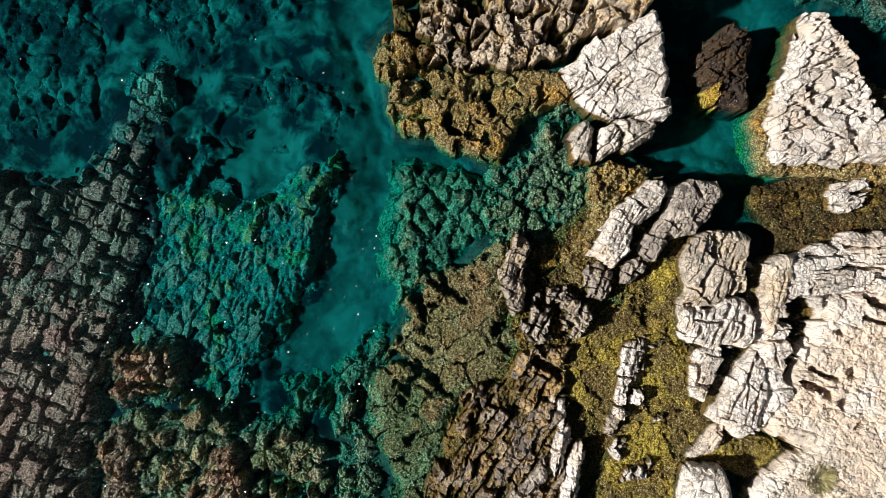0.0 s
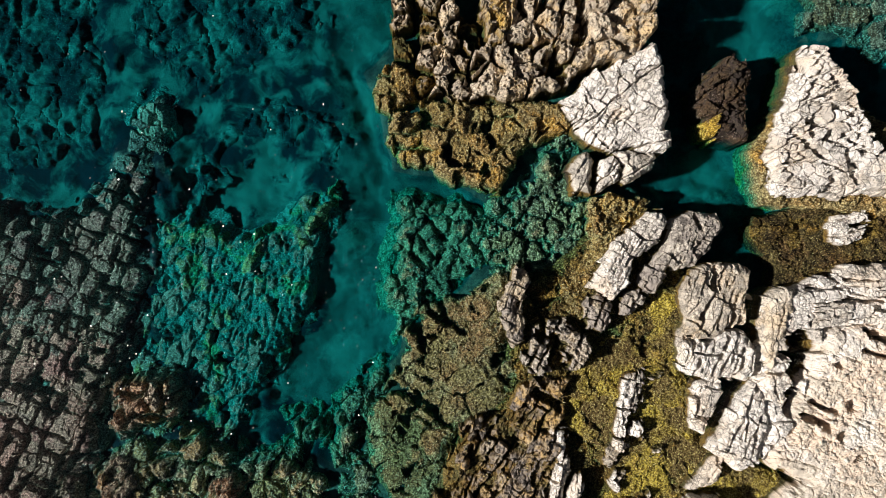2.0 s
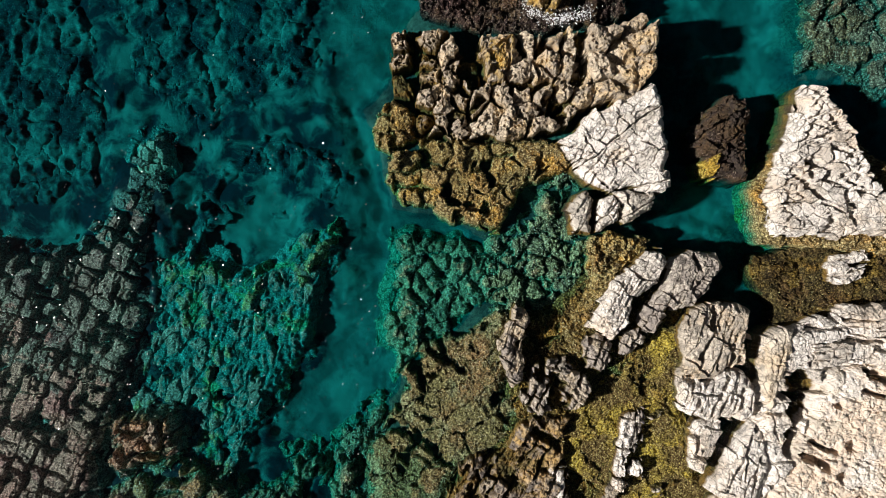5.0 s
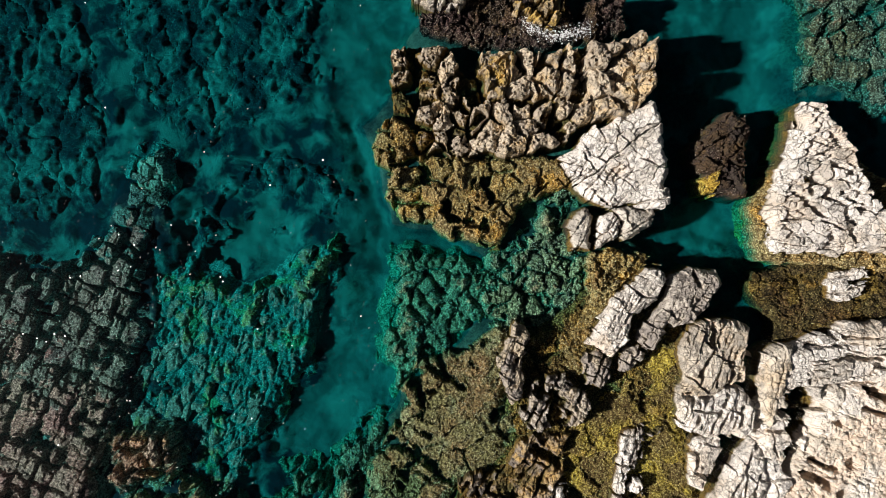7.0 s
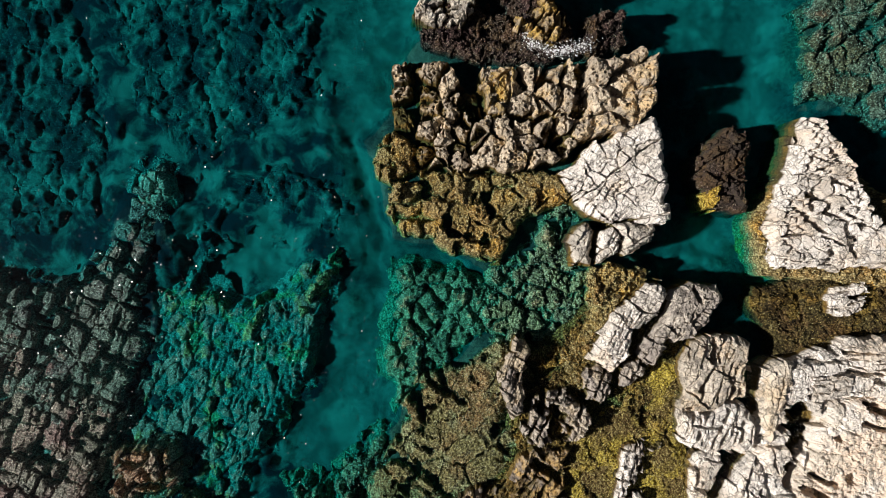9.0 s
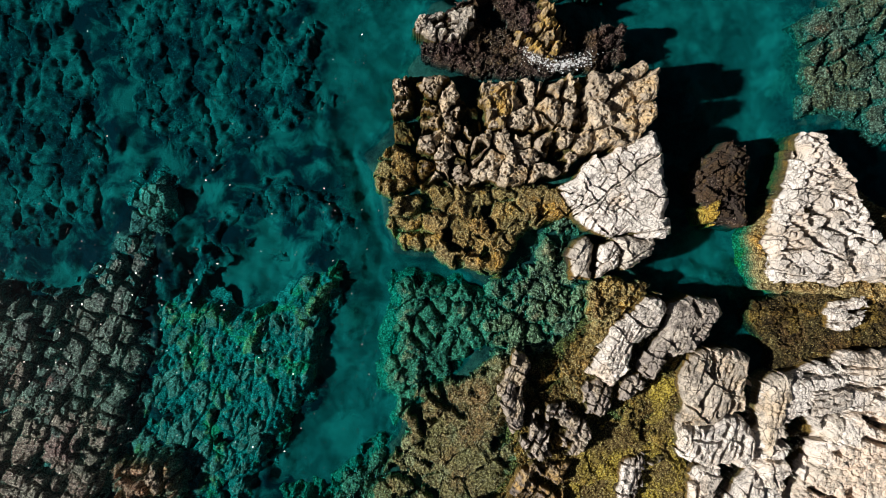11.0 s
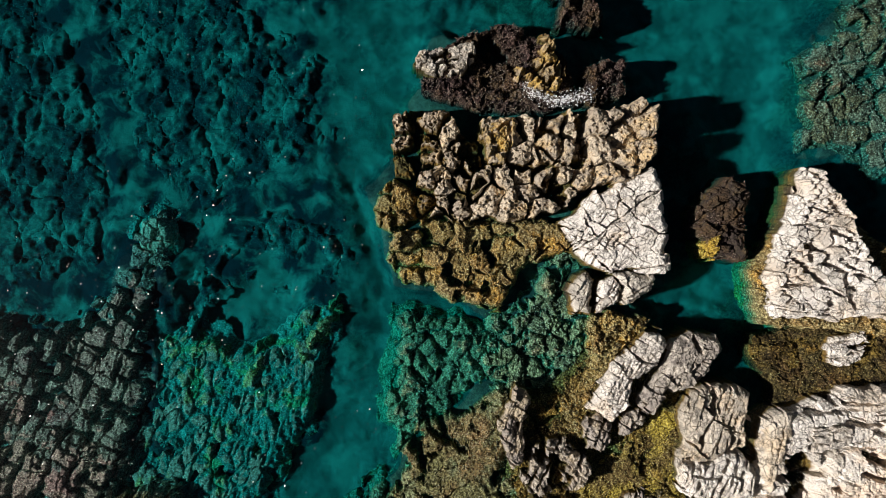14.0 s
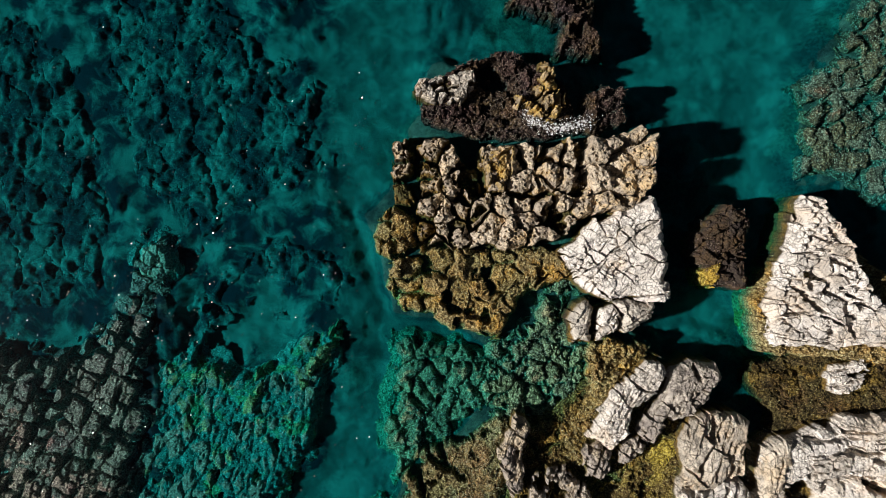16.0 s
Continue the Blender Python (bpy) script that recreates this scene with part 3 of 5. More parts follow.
def seabed_height(x, y):
    z = -1.25 + 0.25 * fbm(x * 0.25, y * 0.25, 3, 3) + 0.0 * x
    near = np.hypot(x, y - 4) < 60
    soft = 1.0
    for outline, depth in zip(CHANNELS, (0.32, 0.45, 0.6)):
        d = outline_distance(x + 0.9 * fbm(x * 0.6, y * 0.6, 4, 92), y + 0.9 * fbm(x * 0.6 + 40, y * 0.6, 4, 93), outline)
        z = z - depth * smooth(d, -1.3, 1.4)
        soft = soft * (1 - 0.75 * smooth(d, -0.2, 0.5))
    for outline, level, width in SHELVES:
        d = outline_distance(x + 0.5 * fbm(x * 0.6, y * 0.6, 3, 90), y + 0.5 * fbm(x * 0.6 + 40, y * 0.6, 3, 91), outline)
        z = np.maximum(z, z + (level - z) * smooth(d, -width, width * 0.4))
    for outline in HUMMOCKS:
        d = outline_distance(x, y, outline)
        z = z - 0.08 * smooth(d, 0.3, 1.2)
        soft = soft * (1 - 0.9 * smooth(d, 0.0, 0.6))
    lumps = np.clip(fbm(x * 0.7, y * 0.7, 4, 21) + 0.05, 0, 1)
    floor = z
    number, e, u, v, i, j = cells(x + 0.3 * fbm(x, y, 2, 5), y + 0.3 * fbm(x + 50, y, 2, 6), 0.9, 0.9, 0.7, 0.95, 7)
    stones = smooth(e, -0.05, 0.34) * (0.02 + 0.2 * hash01(i, j, 9))
    number, e, u, v, i, j = cells(x + 0.4 * fbm(x, y, 2, 15), y + 0.4 * fbm(x + 50, y, 2, 16), 1.1, 2.0, 1.5, 0.95, 17)
    mounds = smooth(e, -0.1, 0.6) * (0.02 + 0.2 * hash01(i, j, 19))
    soft = soft * (0.15 + 0.85 * smooth(-z, 0.75, 1.0))
    z = z + near * (0.25 * lumps * soft + soft * (stones + mounds) * (0.35 + 0.65 * smooth(fbm(x * 0.35, y * 0.35, 2, 33), -0.3, 0.0)) + 0.09 * fbm(x * 2.4, y * 2.4, 3, 41) * (0.3 + 0.7 * soft))
    rise = z - floor
    return floor + np.where(rise > 0, 0.42 * np.tanh(rise / 0.42), rise)


def axis(lo, hi, step):
    inner = np.arange(lo, hi, step)
    out = step * 1.35 ** np.arange(1, 40)
    out = np.cumsum(out)
    out = out[out < 3500]
    return np.concatenate([(lo - out)[::-1], inner, inner[-1] + out])


gx, gy = np.meshgrid(axis(-18.5, 18.5, 0.09), axis(-11.5, 18.5, 0.09))
gz = seabed_height(gx.ravel(), gy.ravel())
rows_n, cols_n = gx.shape
grid = np.arange(gx.size).reshape(gx.shape)
quads = np.stack([grid[:-1, :-1], grid[:-1, 1:], grid[1:, 1:], grid[1:, :-1]], -1).reshape(-1, 4)
seabed = new("seabed", mesh_from("seabed", np.stack([gx.ravel(), gy.ravel(), gz], 1), quads, SAND, True))
bed = np.stack([gx.ravel(), gy.ravel(), gz], 1)
bed = bed[(abs(bed[:, 0]) < 17.5) & (bed[:, 1] > -11) & (bed[:, 1] < 18)]
grow(("olive", 520, 0.09, -0.72, 0.1), bed, 0.09, 900)
tagged(seabed, "pale sandy seabed with dark stones under clear green water", "seabed", kind="structure")

# ---- the water: its surface and the tinting body below it ----
levels = (0.0, -0.30, -0.56, -0.88)
wv, wf = [], []
for k, z in enumerate(levels):
    r = 3500
    wv += [(-r, -r, z), (r, -r, z), (r, r, z), (-r, r, z)]
    wf.append([4 * k, 4 * k + 1, 4 * k + 2, 4 * k + 3])
water_me = mesh_from("water", np.array(wv), np.array(wf), WATER_TOP)
for m in WATER_BODY:
    water_me.materials.append(m)
for k, poly in enumerate(water_me.polygons):
    poly.material_index = k
tagged(new("water", water_me), "clear green sea water with small ripples", "water", kind="structure")

# small steep ripples that catch the sun
n = Nodes("ripple_water")
n.tree.links.new(n.add("ShaderNodeMixShader", {0: 0.03, 1: n.add("ShaderNodeBsdfTransparent").outputs[0], 2: n.add("ShaderNodeBsdfGlossy", {"Roughness": 0.2}).outputs[0]}).outputs[0], n.out.inputs[0])
rng = np.random.default_rng(77)
rv, rf = [], []
for k in range(3400):
    x, y, r = rng.uniform(-17.5, -2.3), rng.uniform(-10.0, 15.0), rng.uniform(0.008, 0.026)
    lean, a = radians(rng.uniform(6, 36)), SUN_FROM + radians(rng.normal(0, 22))
    across = np.array([-math.sin(a), math.cos(a), 0.0])
    along = np.array([math.cos(a) * math.cos(lean), math.sin(a) * math.cos(lean), -math.sin(lean)])
    at = np.array([x, y, 0.012 + r * math.sin(lean)])
    rv += [at - r * along - 0.6 * r * across, at + r * along - r * across, at + r * along + r * across, at - r * along + 0.6 * r * across]
    rf.append((4 * k, 4 * k + 1, 4 * k + 2, 4 * k + 3))
ripples = new("ripples", mesh_from("ripples", np.array(rv), np.array(rf), n.mat))
tagged(ripples, "small steep ripples glinting on the sea", "ripples", kind="stuff")

# ---- reefs under water ----
REEF = dict(category="reef", ragged=0.5, holes=0.06, piece="reef_block")
DEEP = dict(REEF, holes=0.0, ragged=1.6)
rock("jointed_reef", [(-22.45, 4.4), (-18.32, 3.6), (-15.72, 3.0), (-14.2, 3.2), (-13.0, 4.6), (-12.6, 6.4), (-12.0, 7.4), (-11.0, 7.7), (-10.2, 6.75), (-10.5, 4.58), (-10.8, 2.63), (-11.05, 0.46), (-11.3, -1.6), (-11.9, -3.2), (-12.5, -4.6), (-12.7, -6.6), (-13.0, -9.0), (-13.1, -12.0), (-22.45, -12.0)],
     "submerged grey-green reef split by a grid of dark joints", JOINT_REEF, -0.38, turn=66, big=(0.85, 0.7), small=(0.42, 0.36), jitter=0.75, brick=0.4, bend=0.14,
     crack=0.42, crack_w=0.10, fine_crack=0.16, uneven=0.05, rough=0.02, edge=1.0, slope=(-0.02, -0.042), tilt=0.06, chunky=0.1, open_share=0.36, bedded=True, fine_open=0.03, worn=0.0, round_edge=0.7, dome=0.03, tuft=0.10, tuft_sizes=(0.2, 0.11), step=0.04, seed=101, turf=("green", 260, 0.07, -1.2, 0.3), **REEF)
rock("reef_slab", [(-12.2, 5.4), (-11.9, 6.8), (-10.9, 7.2), (-10.3, 6.6), (-10.3, 5.6), (-11.2, 5.1)],
     "flat grey-green reef slab with a dark cross joint", SLAB_REEF, -0.66, turn=66, big=(1.0, 0.85), small=(0.5, 0.4), jitter=0.5, bend=0.08, base=-1.6,
     crack=0.3, crack_w=0.07, fine_crack=0.06, uneven=0.03, tilt=0.03, rough=0.02, edge=0.5, round_edge=0.5, tuft=0.08, tuft_sizes=(0.2, 0.11), seed=117, turf=("green", 120, 0.06, -1.2, 0.3), **dict(REEF, ragged=0.2, holes=0.0))
OLIVE_HEAD = dict(turn=65, big=(0.9, 0.6), small=(0.4, 0.3), jitter=0.9, base=-1.5, crack=0.3, crack_w=0.09, fine_crack=0.08, uneven=0.08, tilt=0.08, rough=0.03, bend=0.2, round_edge=0.5, edge=0.5, tuft=0.14, tuft_sizes=(0.24, 0.12), group="olive reef heads")
rock("olive_reef", [(-5.9, 1.2), (-5.6, 2.4), (-4.9, 3.4), (-4.2, 3.9), (-3.95, 3.2), (-4.3, 2.2), (-4.9, 1.3), (-5.4, 0.7)],
     "yellow-green weed-grown reef head above the mottled reef", OLIVE_HEAD_REEF, -0.6, seed=118, turf=("olive", 260, 0.06, -1.2, 0.3), **OLIVE_HEAD, **REEF)
rock("olive_reef", [(-7.8, 1.0), (-7.4, 1.9), (-6.8, 2.1), (-6.3, 1.6), (-6.7, 0.6), (-7.4, 0.4)],
     "small olive weed-grown reef head on the mottled reef", OLIVE_HEAD_REEF, -0.68, seed=119, turf=("olive", 200, 0.06, -1.2, 0.3), **OLIVE_HEAD, **REEF)
RUSSET = dict(turn=70, jitter=0.9, crack=0.4, crack_w=0.09, fine_crack=0.1, uneven=0.10, rough=0.05, bend=0.18, brick=0.6, round_edge=0.6, edge=0.6, tilt=0.08, base=-1.5, ravine=(0.3, 1.2, 0.8, 0.05), dome=0.10, tuft=0.13, tuft_sizes=(0.2, 0.11), step=0.034, group="russet reef heads")
rock("russet_reef", [(-12.7, -4.0), (-12.0, -3.5), (-11.2, -3.1), (-10.3, -3.3), (-9.75, -4.2), (-9.7, -5.2), (-10.5, -5.5), (-11.2, -6.0), (-12.3, -6.3), (-12.9, -5.6)],
     "round russet weed-covered reef head split by dark cracks", RUSSET_REEF, -0.05, big=(1.0, 0.9), small=(0.45, 0.4), seed=102, turf=("russet", 700, 0.07, -1.2, 0.3), **RUSSET, **REEF)
rock("russet_reef", [(-13.3, -7.2), (-12.4, -6.4), (-11.4, -6.5), (-11.1, -7.6), (-11.4, -9.0), (-11.2, -12.0), (-13.6, -12.0)],
     "tall russet weed-covered reef head beside the jointed reef", RUSSET_REEF, -0.06, big=(1.2, 1.0), small=(0.45, 0.4), seed=114, turf=("russet", 700, 0.07, -1.2, 0.3), **RUSSET, **REEF)
rock("russet_reef", [(-9.5, -8.6), (-8.6, -7.4), (-7.6, -6.9), (-7.0, -7.3), (-7.2, -8.8), (-6.9, -12.0), (-11.0, -12.0), (-10.4, -9.6)],
     "russet and golden weed-covered reef head with a ragged rim", RUSSET_REEF, -0.04, big=(1.1, 0.9), small=(0.45, 0.4), seed=115, turf=("russet", 700, 0.07, -1.2, 0.3), **RUSSET, **REEF)
rock("mottled_reef", [(-7.94, 1.9), (-6.6, 2.3), (-5.6, 3.2), (-4.56, 3.84), (-3.95, 3.3), (-4.1, 2.2), (-4.6, 0.6), (-5.2, -1.2), (-6.2, -3.0), (-6.9, -4.6), (-8.0, -6.4), (-8.4, -7.4), (-10.8, -7.4), (-12.4, -5.5), (-12.6, -3.4), (-12.1, -1.72), (-11.9, -0.63), (-11.7, 0.9), (-11.3, 2.4), (-9.6, 2.8), (-8.6, 2.5)],
     "submerged mottled green reef with ragged edges", MOTTLED_REEF, -0.84, turn=70, big=(0.85, 0.5), small=(0.4, 0.24), jitter=0.95, base=-1.4,
     crack=0.07, crack_w=0.09, fine_crack=0.03, uneven=0.04, tilt=0.03, rough=0.022, bend=0.16, round_edge=0.9, edge=0.55, worn=0.5, fine_open=0.0, slope=(0.0, 0.0), ravine=(0.08, 1.5, 0.6, 0.05), dome=0.03, tuft=0.10, tuft_sizes=(0.24, 0.12), step=0.036, seed=103, turf=("green", 150, 0.055, -1.5, 0.0), **REEF)
rock("low_reef", [(-13.1, -8.5), (-13.0, -6.6), (-12.4, -5.6), (-11.2, -5.4), (-10.4, -5.1), (-9.2, -5.2), (-8.3, -5.6), (-7.6, -6.6), (-6.9, -6.5), (-5.6, -6.3), (-4.6, -6.9), (-3.9, -8.4), (-3.95, -12), (-13.2, -12)],
     "submerged green reef with weed-grown blocks", LOW_REEF, -0.3, turn=80, big=(0.95, 0.75), small=(0.45, 0.35), jitter=0.9, base=-1.5,
     crack=0.4, crack_w=0.12, fine_crack=0.1, uneven=0.12, tilt=0.1, rough=0.05, bend=0.18, round_edge=0.6, edge=0.7, dome=0.10, tuft=0.14, tuft_sizes=(0.2, 0.11), step=0.034, seed=104, turf=("green", 420, 0.07, -1.2, 0.0), **REEF)
rock("low_reef", [(-6.4, -5.0), (-5.9, -4.75), (-5.0, -4.8), (-4.3, -5.2), (-3.9, -6.2), (-4.4, -7.0), (-5.6, -6.7), (-6.3, -6.3)],
     "low green reef in the sandy channel", EDGE_REEF, -0.72, turn=85, big=(0.8, 0.5), small=(0.4, 0.3), jitter=0.9, base=-1.6,
     crack=0.25, crack_w=0.10, fine_crack=0.08, uneven=0.1, tilt=0.1, rough=0.05, bend=0.18, round_edge=0.9, edge=0.8, dome=0.14, tuft=0.14, seed=116, turf=("green", 300, 0.06, -1.2, 0.0), **REEF)
rock("deep_reef", HUMMOCKS[0],
     "deep dark green reef hummock", DEEP_REEF, -1.08, turn=70, big=(1.15, 0.85), small=(0.6, 0.45), jitter=0.98, base=-1.5,
     crack=0.0, fine_crack=0.0, uneven=0.05, tilt=0.05, rough=0.03, bend=0.4, round_edge=1.0, edge=1.4, step=0.07, worn=1.0, chunky=0.0, dome=0.12, tuft=0.12, tuft_sizes=(0.6, 0.28), seed=105, **DEEP)
rock("deep_reef", HUMMOCKS[1],
     "deep dark green reef hummock", DEEP_REEF, -1.05, turn=70, big=(1.15, 0.85), small=(0.6, 0.45), jitter=0.98, base=-1.5,
     crack=0.0, fine_crack=0.0, uneven=0.05, tilt=0.05, rough=0.03, bend=0.4, round_edge=1.0, edge=1.4, step=0.07, worn=1.0, chunky=0.0, dome=0.12, tuft=0.12, tuft_sizes=(0.6, 0.28), seed=106, **DEEP)
rock("deep_reef", HUMMOCKS[2],
     "deep dark green reef hummock", DEEP_REEF, -1.08, turn=60, big=(1.15, 0.85), small=(0.6, 0.45), jitter=0.98, base=-1.5,
     crack=0.0, fine_crack=0.0, uneven=0.05, tilt=0.05, rough=0.03, bend=0.4, round_edge=1.0, edge=1.4, step=0.07, worn=1.0, chunky=0.0, dome=0.12, tuft=0.12, tuft_sizes=(0.6, 0.28), seed=107, **DEEP)
rock("channel_reef", [(-2.03, 3.05), (-0.95, 3.48), (0.78, 3.37), (2.07, 2.83), (2.29, 0.45), (1.43, -0.19), (-0.09, -1.06), (-1.17, -2.25), (-2.03, -2.9), (-2.57, -0.19)],
     "submerged green reef with ragged weed", EDGE_REEF, -0.62, turn=75, big=(0.9, 0.7), small=(0.45, 0.3), jitter=0.95,
     crack=0.12, crack_w=0.08, fine_crack=0.06, uneven=0.12, tilt=0.12, rough=0.05, bend=0.25, round_edge=0.9, edge=0.7, worn=0.5, dome=0.1, tuft=0.13, seed=108, turf=("green", 300, 0.06, -1.0, 0.3), **REEF)
rock("green_reef", [(-4.1, -4.7), (-3.1, -3.31), (-1.81, -2.56), (-1.81, -4.28), (-2.45, -5.57), (-2.24, -7.3), (-1.81, -9.23), (-2.24, -12.03), (-4.9, -12.03), (-4.5, -8.59), (-4.4, -6.6)],
     "submerged green reef edge grown with turf weed", EDGE_REEF, -0.52, turn=75, big=(0.9, 0.7), small=(0.45, 0.3), jitter=0.95,
     crack=0.15, crack_w=0.08, fine_crack=0.08, uneven=0.15, tilt=0.15, rough=0.06, bend=0.25, round_edge=0.6, edge=0.7, dome=0.1, tuft=0.13, seed=113, turf=("green", 420, 0.08, -1.2, 0.0), **REEF)
rock("shallow_reef", [(1.41, 2.37), (2.05, 3.26), (2.9, 3.65), (3.75, 5.57), (5.03, 5.89), (5.35, 5.14), (4.82, 4.07), (5.67, 3.22), (5.89, 2.15), (5.35, 0.87), (4.61, 0.02), (3.11, 0.23), (2.05, 0.02), (1.41, 0.87)],
     "shallow grey-green reef grown with turf weed", EDGE_REEF, -0.4, turn=85, big=(0.8, 0.6), small=(0.4, 0.25), jitter=0.9,
     crack=0.2, crack_w=0.08, fine_crack=0.14, uneven=0.1, tilt=0.1, rough=0.06, bend=0.25, round_edge=0.4, edge=0.5, dome=0.1, tuft=0.13, seed=109, turf=("green", 480, 0.06, -0.75, 0.3), **REEF)
rock("reef_flat", [(-1.99, -3.37), (-1.67, -2.52), (-1.04, -1.25), (0.97, -0.3), (2.03, 0.23), (2.56, -1.25), (2.56, -2.52), (3.31, -3.37), (2.46, -4.43), (1.61, -5.28), (0.34, -6.12), (-0.08, -8.03), (-0.93, -11.84), (-2.63, -11.84), (-1.99, -8.88), (-2.84, -6.76), (-2.95, -5.28)],
     "olive weed-covered reef flat with dark branching cracks", OLIVE_REEF, -0.2, turn=40, big=(1.3, 1.0), small=(0.5, 0.4), jitter=0.85,
     crack=0.4, crack_w=0.06, fine_crack=0.0, uneven=0.06, tilt=0.06, edge=0.7, slope=(0.02, 0.06), open_share=0.0, rough=0.05, bend=0.2, crevices=[(-1.67, -2.31, -1.67, -3.37, 0.413), (-1.04, -1.67, -0.81, -2.22, 0.413), (-0.72, -2.31, -0.38, -3.2, 0.222), (0.02, -0.83, 0.23, -1.5, 0.254), (-0.61, -1.25, 0.17, -1.59, 0.254), (0.23, -1.46, 0.72, -1.93, 0.254), (-1.99, -4, -1.31, -4.13, 0.286), (-1.31, -4.22, 0.34, -5.53, 0.286), (-1.78, -5.11, -1.1, -4.85, 0.222), (-1.78, -5.66, -1.1, -6.29, 0.254), (2.03, -3.2, 2.59, -2.42, 0.318), (0.93, -0.57, 1.23, -1.14, 0.222), (-2.73, -4.22, -1.46, -4.22, 0.254), (-0.3, -2.2, -1.14, -1.67, 0.191), (-0.51, -3.79, -1.31, -3.37, 0.191)], round_edge=0.3, tuft=0.09, tuft_sizes=(0.3, 0.15), seed=110, turf=("olive", 800, 0.06, -0.5, 0.3), **REEF)
rock("east_reef", [(13.68, 13.08), (15.21, 14.36), (15.84, 15.84), (16.48, 17.54), (20.51, 18.82), (20.51, 8.2), (16.65, 8.52), (15.21, 9.37), (13.82, 9.37), (13.55, 11.17)],
     "shallow reef of grey-green and brown weed", NIGHT_REEF, -0.42, turn=80, big=(1.0, 0.8), small=(0.45, 0.3), jitter=0.9,
     crack=0.3, crack_w=0.08, fine_crack=0.06, uneven=0.06, tilt=0.08, edge=0.5, slope=(-0.06, 0), open_share=0.2, rough=0.04, bend=0.25, round_edge=0.4, tuft=0.15, dome=0.1, step=0.046, seed=111, turf=("green", 330, 0.075, -1.2, 0.3), **REEF)
# dark PURPLE here puts the black shadow over this reef into its colour
rock("north_reef", [(2.45, 15.98), (3.09, 17.04), (4.36, 17.46), (5.62, 16.62), (5.84, 15.35), (6.26, 14.71), (6.05, 13.91), (5.2, 14.19), (4.25, 13.97), (4.36, 15.14), (3.3, 15.67)],
     "shallow weed-covered reef, coloured dark for the shadow that lies on it", PURPLE, -0.04, turn=80, big=(0.7, 0.5), small=(0.35, 0.25), jitter=0.9,
     crack=0.4, crack_w=0.08, fine_crack=0.0, uneven=0.15, tilt=0.2, edge=0.4, open_share=0.0, rough=0.14, bend=0.2, round_edge=0.4, tuft=0.15, seed=112, turf=("purple", 300, 0.075, -0.5, 0.3), **REEF)

# ---- the weed-covered rock at the waterline ----
rock("fringe_rock", [(-2.72, 7.28), (-1.98, 8.44), (-1.03, 7.81), (-0.93, 6.97), (1.18, 6.76), (3.07, 6.92), (4.23, 6.71), (5.07, 5.7), (3.81, 5.39), (3.07, 4.76), (2.65, 4.13), (2.23, 3.14), (1.07, 3.49), (0.13, 3.77), (-0.51, 4.13), (-1.77, 4.48), (-2.08, 5.07), (-1.87, 6.12), (-2.61, 6.55)],
     "low rock covered with golden-brown weed at the waterline", FRINGE, 0.03, turn=80, big=(0.9, 0.85), small=(0.4, 0.3), jitter=0.7,
     crack=0.35, crack_w=0.09, fine_crack=0.0, uneven=0.16, tilt=0.15, edge=0.3, slope=(0.015, 0.02), holes=0.06, round_edge=0.5, rough=0.03, open_share=0.25, bend=0.25, tuft=0.14, tuft_sizes=(0.3, 0.14), seed=201, turf=("gold", 650, 0.07, -0.3, 0.3), category="rock",
     crevices=[(1.64, 5.7, 1.77, 5.28, 0.379), (0.13, 4.97, 0.34, 4.34, 0.295), (-1.77, 6.44, -0.93, 6.55, 0.295)])
rock("purple_rock", [(-1.03, 12.12), (-0.19, 13.18), (1.39, 14.02), (2.44, 14.19), (3.49, 13.7), (4.55, 12.75), (5.49, 12.65), (6.12, 13.07), (6.82, 12.65), (6.82, 11.6), (6.02, 11.07), (3.7, 10.9), (1.6, 10.76), (0.76, 11.18), (-0.93, 11.53)],
     "low rock covered with dark purple-brown weed", PURPLE, -0.02, turn=60, big=(0.8, 0.6), small=(0.36, 0.26), jitter=0.9,
     crack=0.3, crack_w=0.07, fine_crack=0.0, uneven=0.14, tilt=0.2, edge=0.3, open_share=0.0, rough=0.14, bend=0.2, tuft=0.14, tuft_sizes=(0.3, 0.14), seed=202, turf=("purple", 520, 0.075, -0.7, 0.3),
     crevices=[(1.6, 13.39, 2.02, 12.97, 0.547), (5.07, 12.97, 5.18, 12.12, 0.547)])
rock("apron_rock", [(11.55, 4.75), (11.8, 5.38), (12.5, 6.32), (12.83, 7.27), (13.36, 8), (17.14, 5.48), (17.14, 2.33), (13.78, 2.58), (11.95, 2.79), (11.7, 3.59)],
     "low ochre-crusted rock apron along the waterline", FRINGE, 0.17, turn=70, big=(0.9, 0.7), small=(0.4, 0.3), jitter=0.8,
     crack=0.15, crack_w=0.05, fine_crack=0.0, uneven=0.05, tilt=0.08, edge=0.25, slope=(0.02, 0), open_share=0.0, rough=0.14, bend=0.2, chunky=0.06, seed=203, turf=("gold", 387, 0.075, -0.08, 0.14))
rock("brown_flat", [(11.62, 2.34), (12.15, 2.59), (13.84, 2.81), (17.64, 2.97), (17.64, 0.44), (13.84, -0.08), (12.47, -0.3), (12.19, 0.86), (11.62, 1.5)],
     "low flat of brown and olive weed in the channel", DARK_TURF, -0.03, turn=10, big=(1.0, 0.7), small=(0.45, 0.3), jitter=0.9,
     crack=0.12, crack_w=0.05, fine_crack=0.0, uneven=0.08, tilt=0.12, edge=0.4, open_share=0.0, rough=0.08, bend=0.2, tuft=0.13, tuft_sizes=(0.3, 0.14), seed=204, turf=("gold", 120, 0.06, -0.7, 0.3))
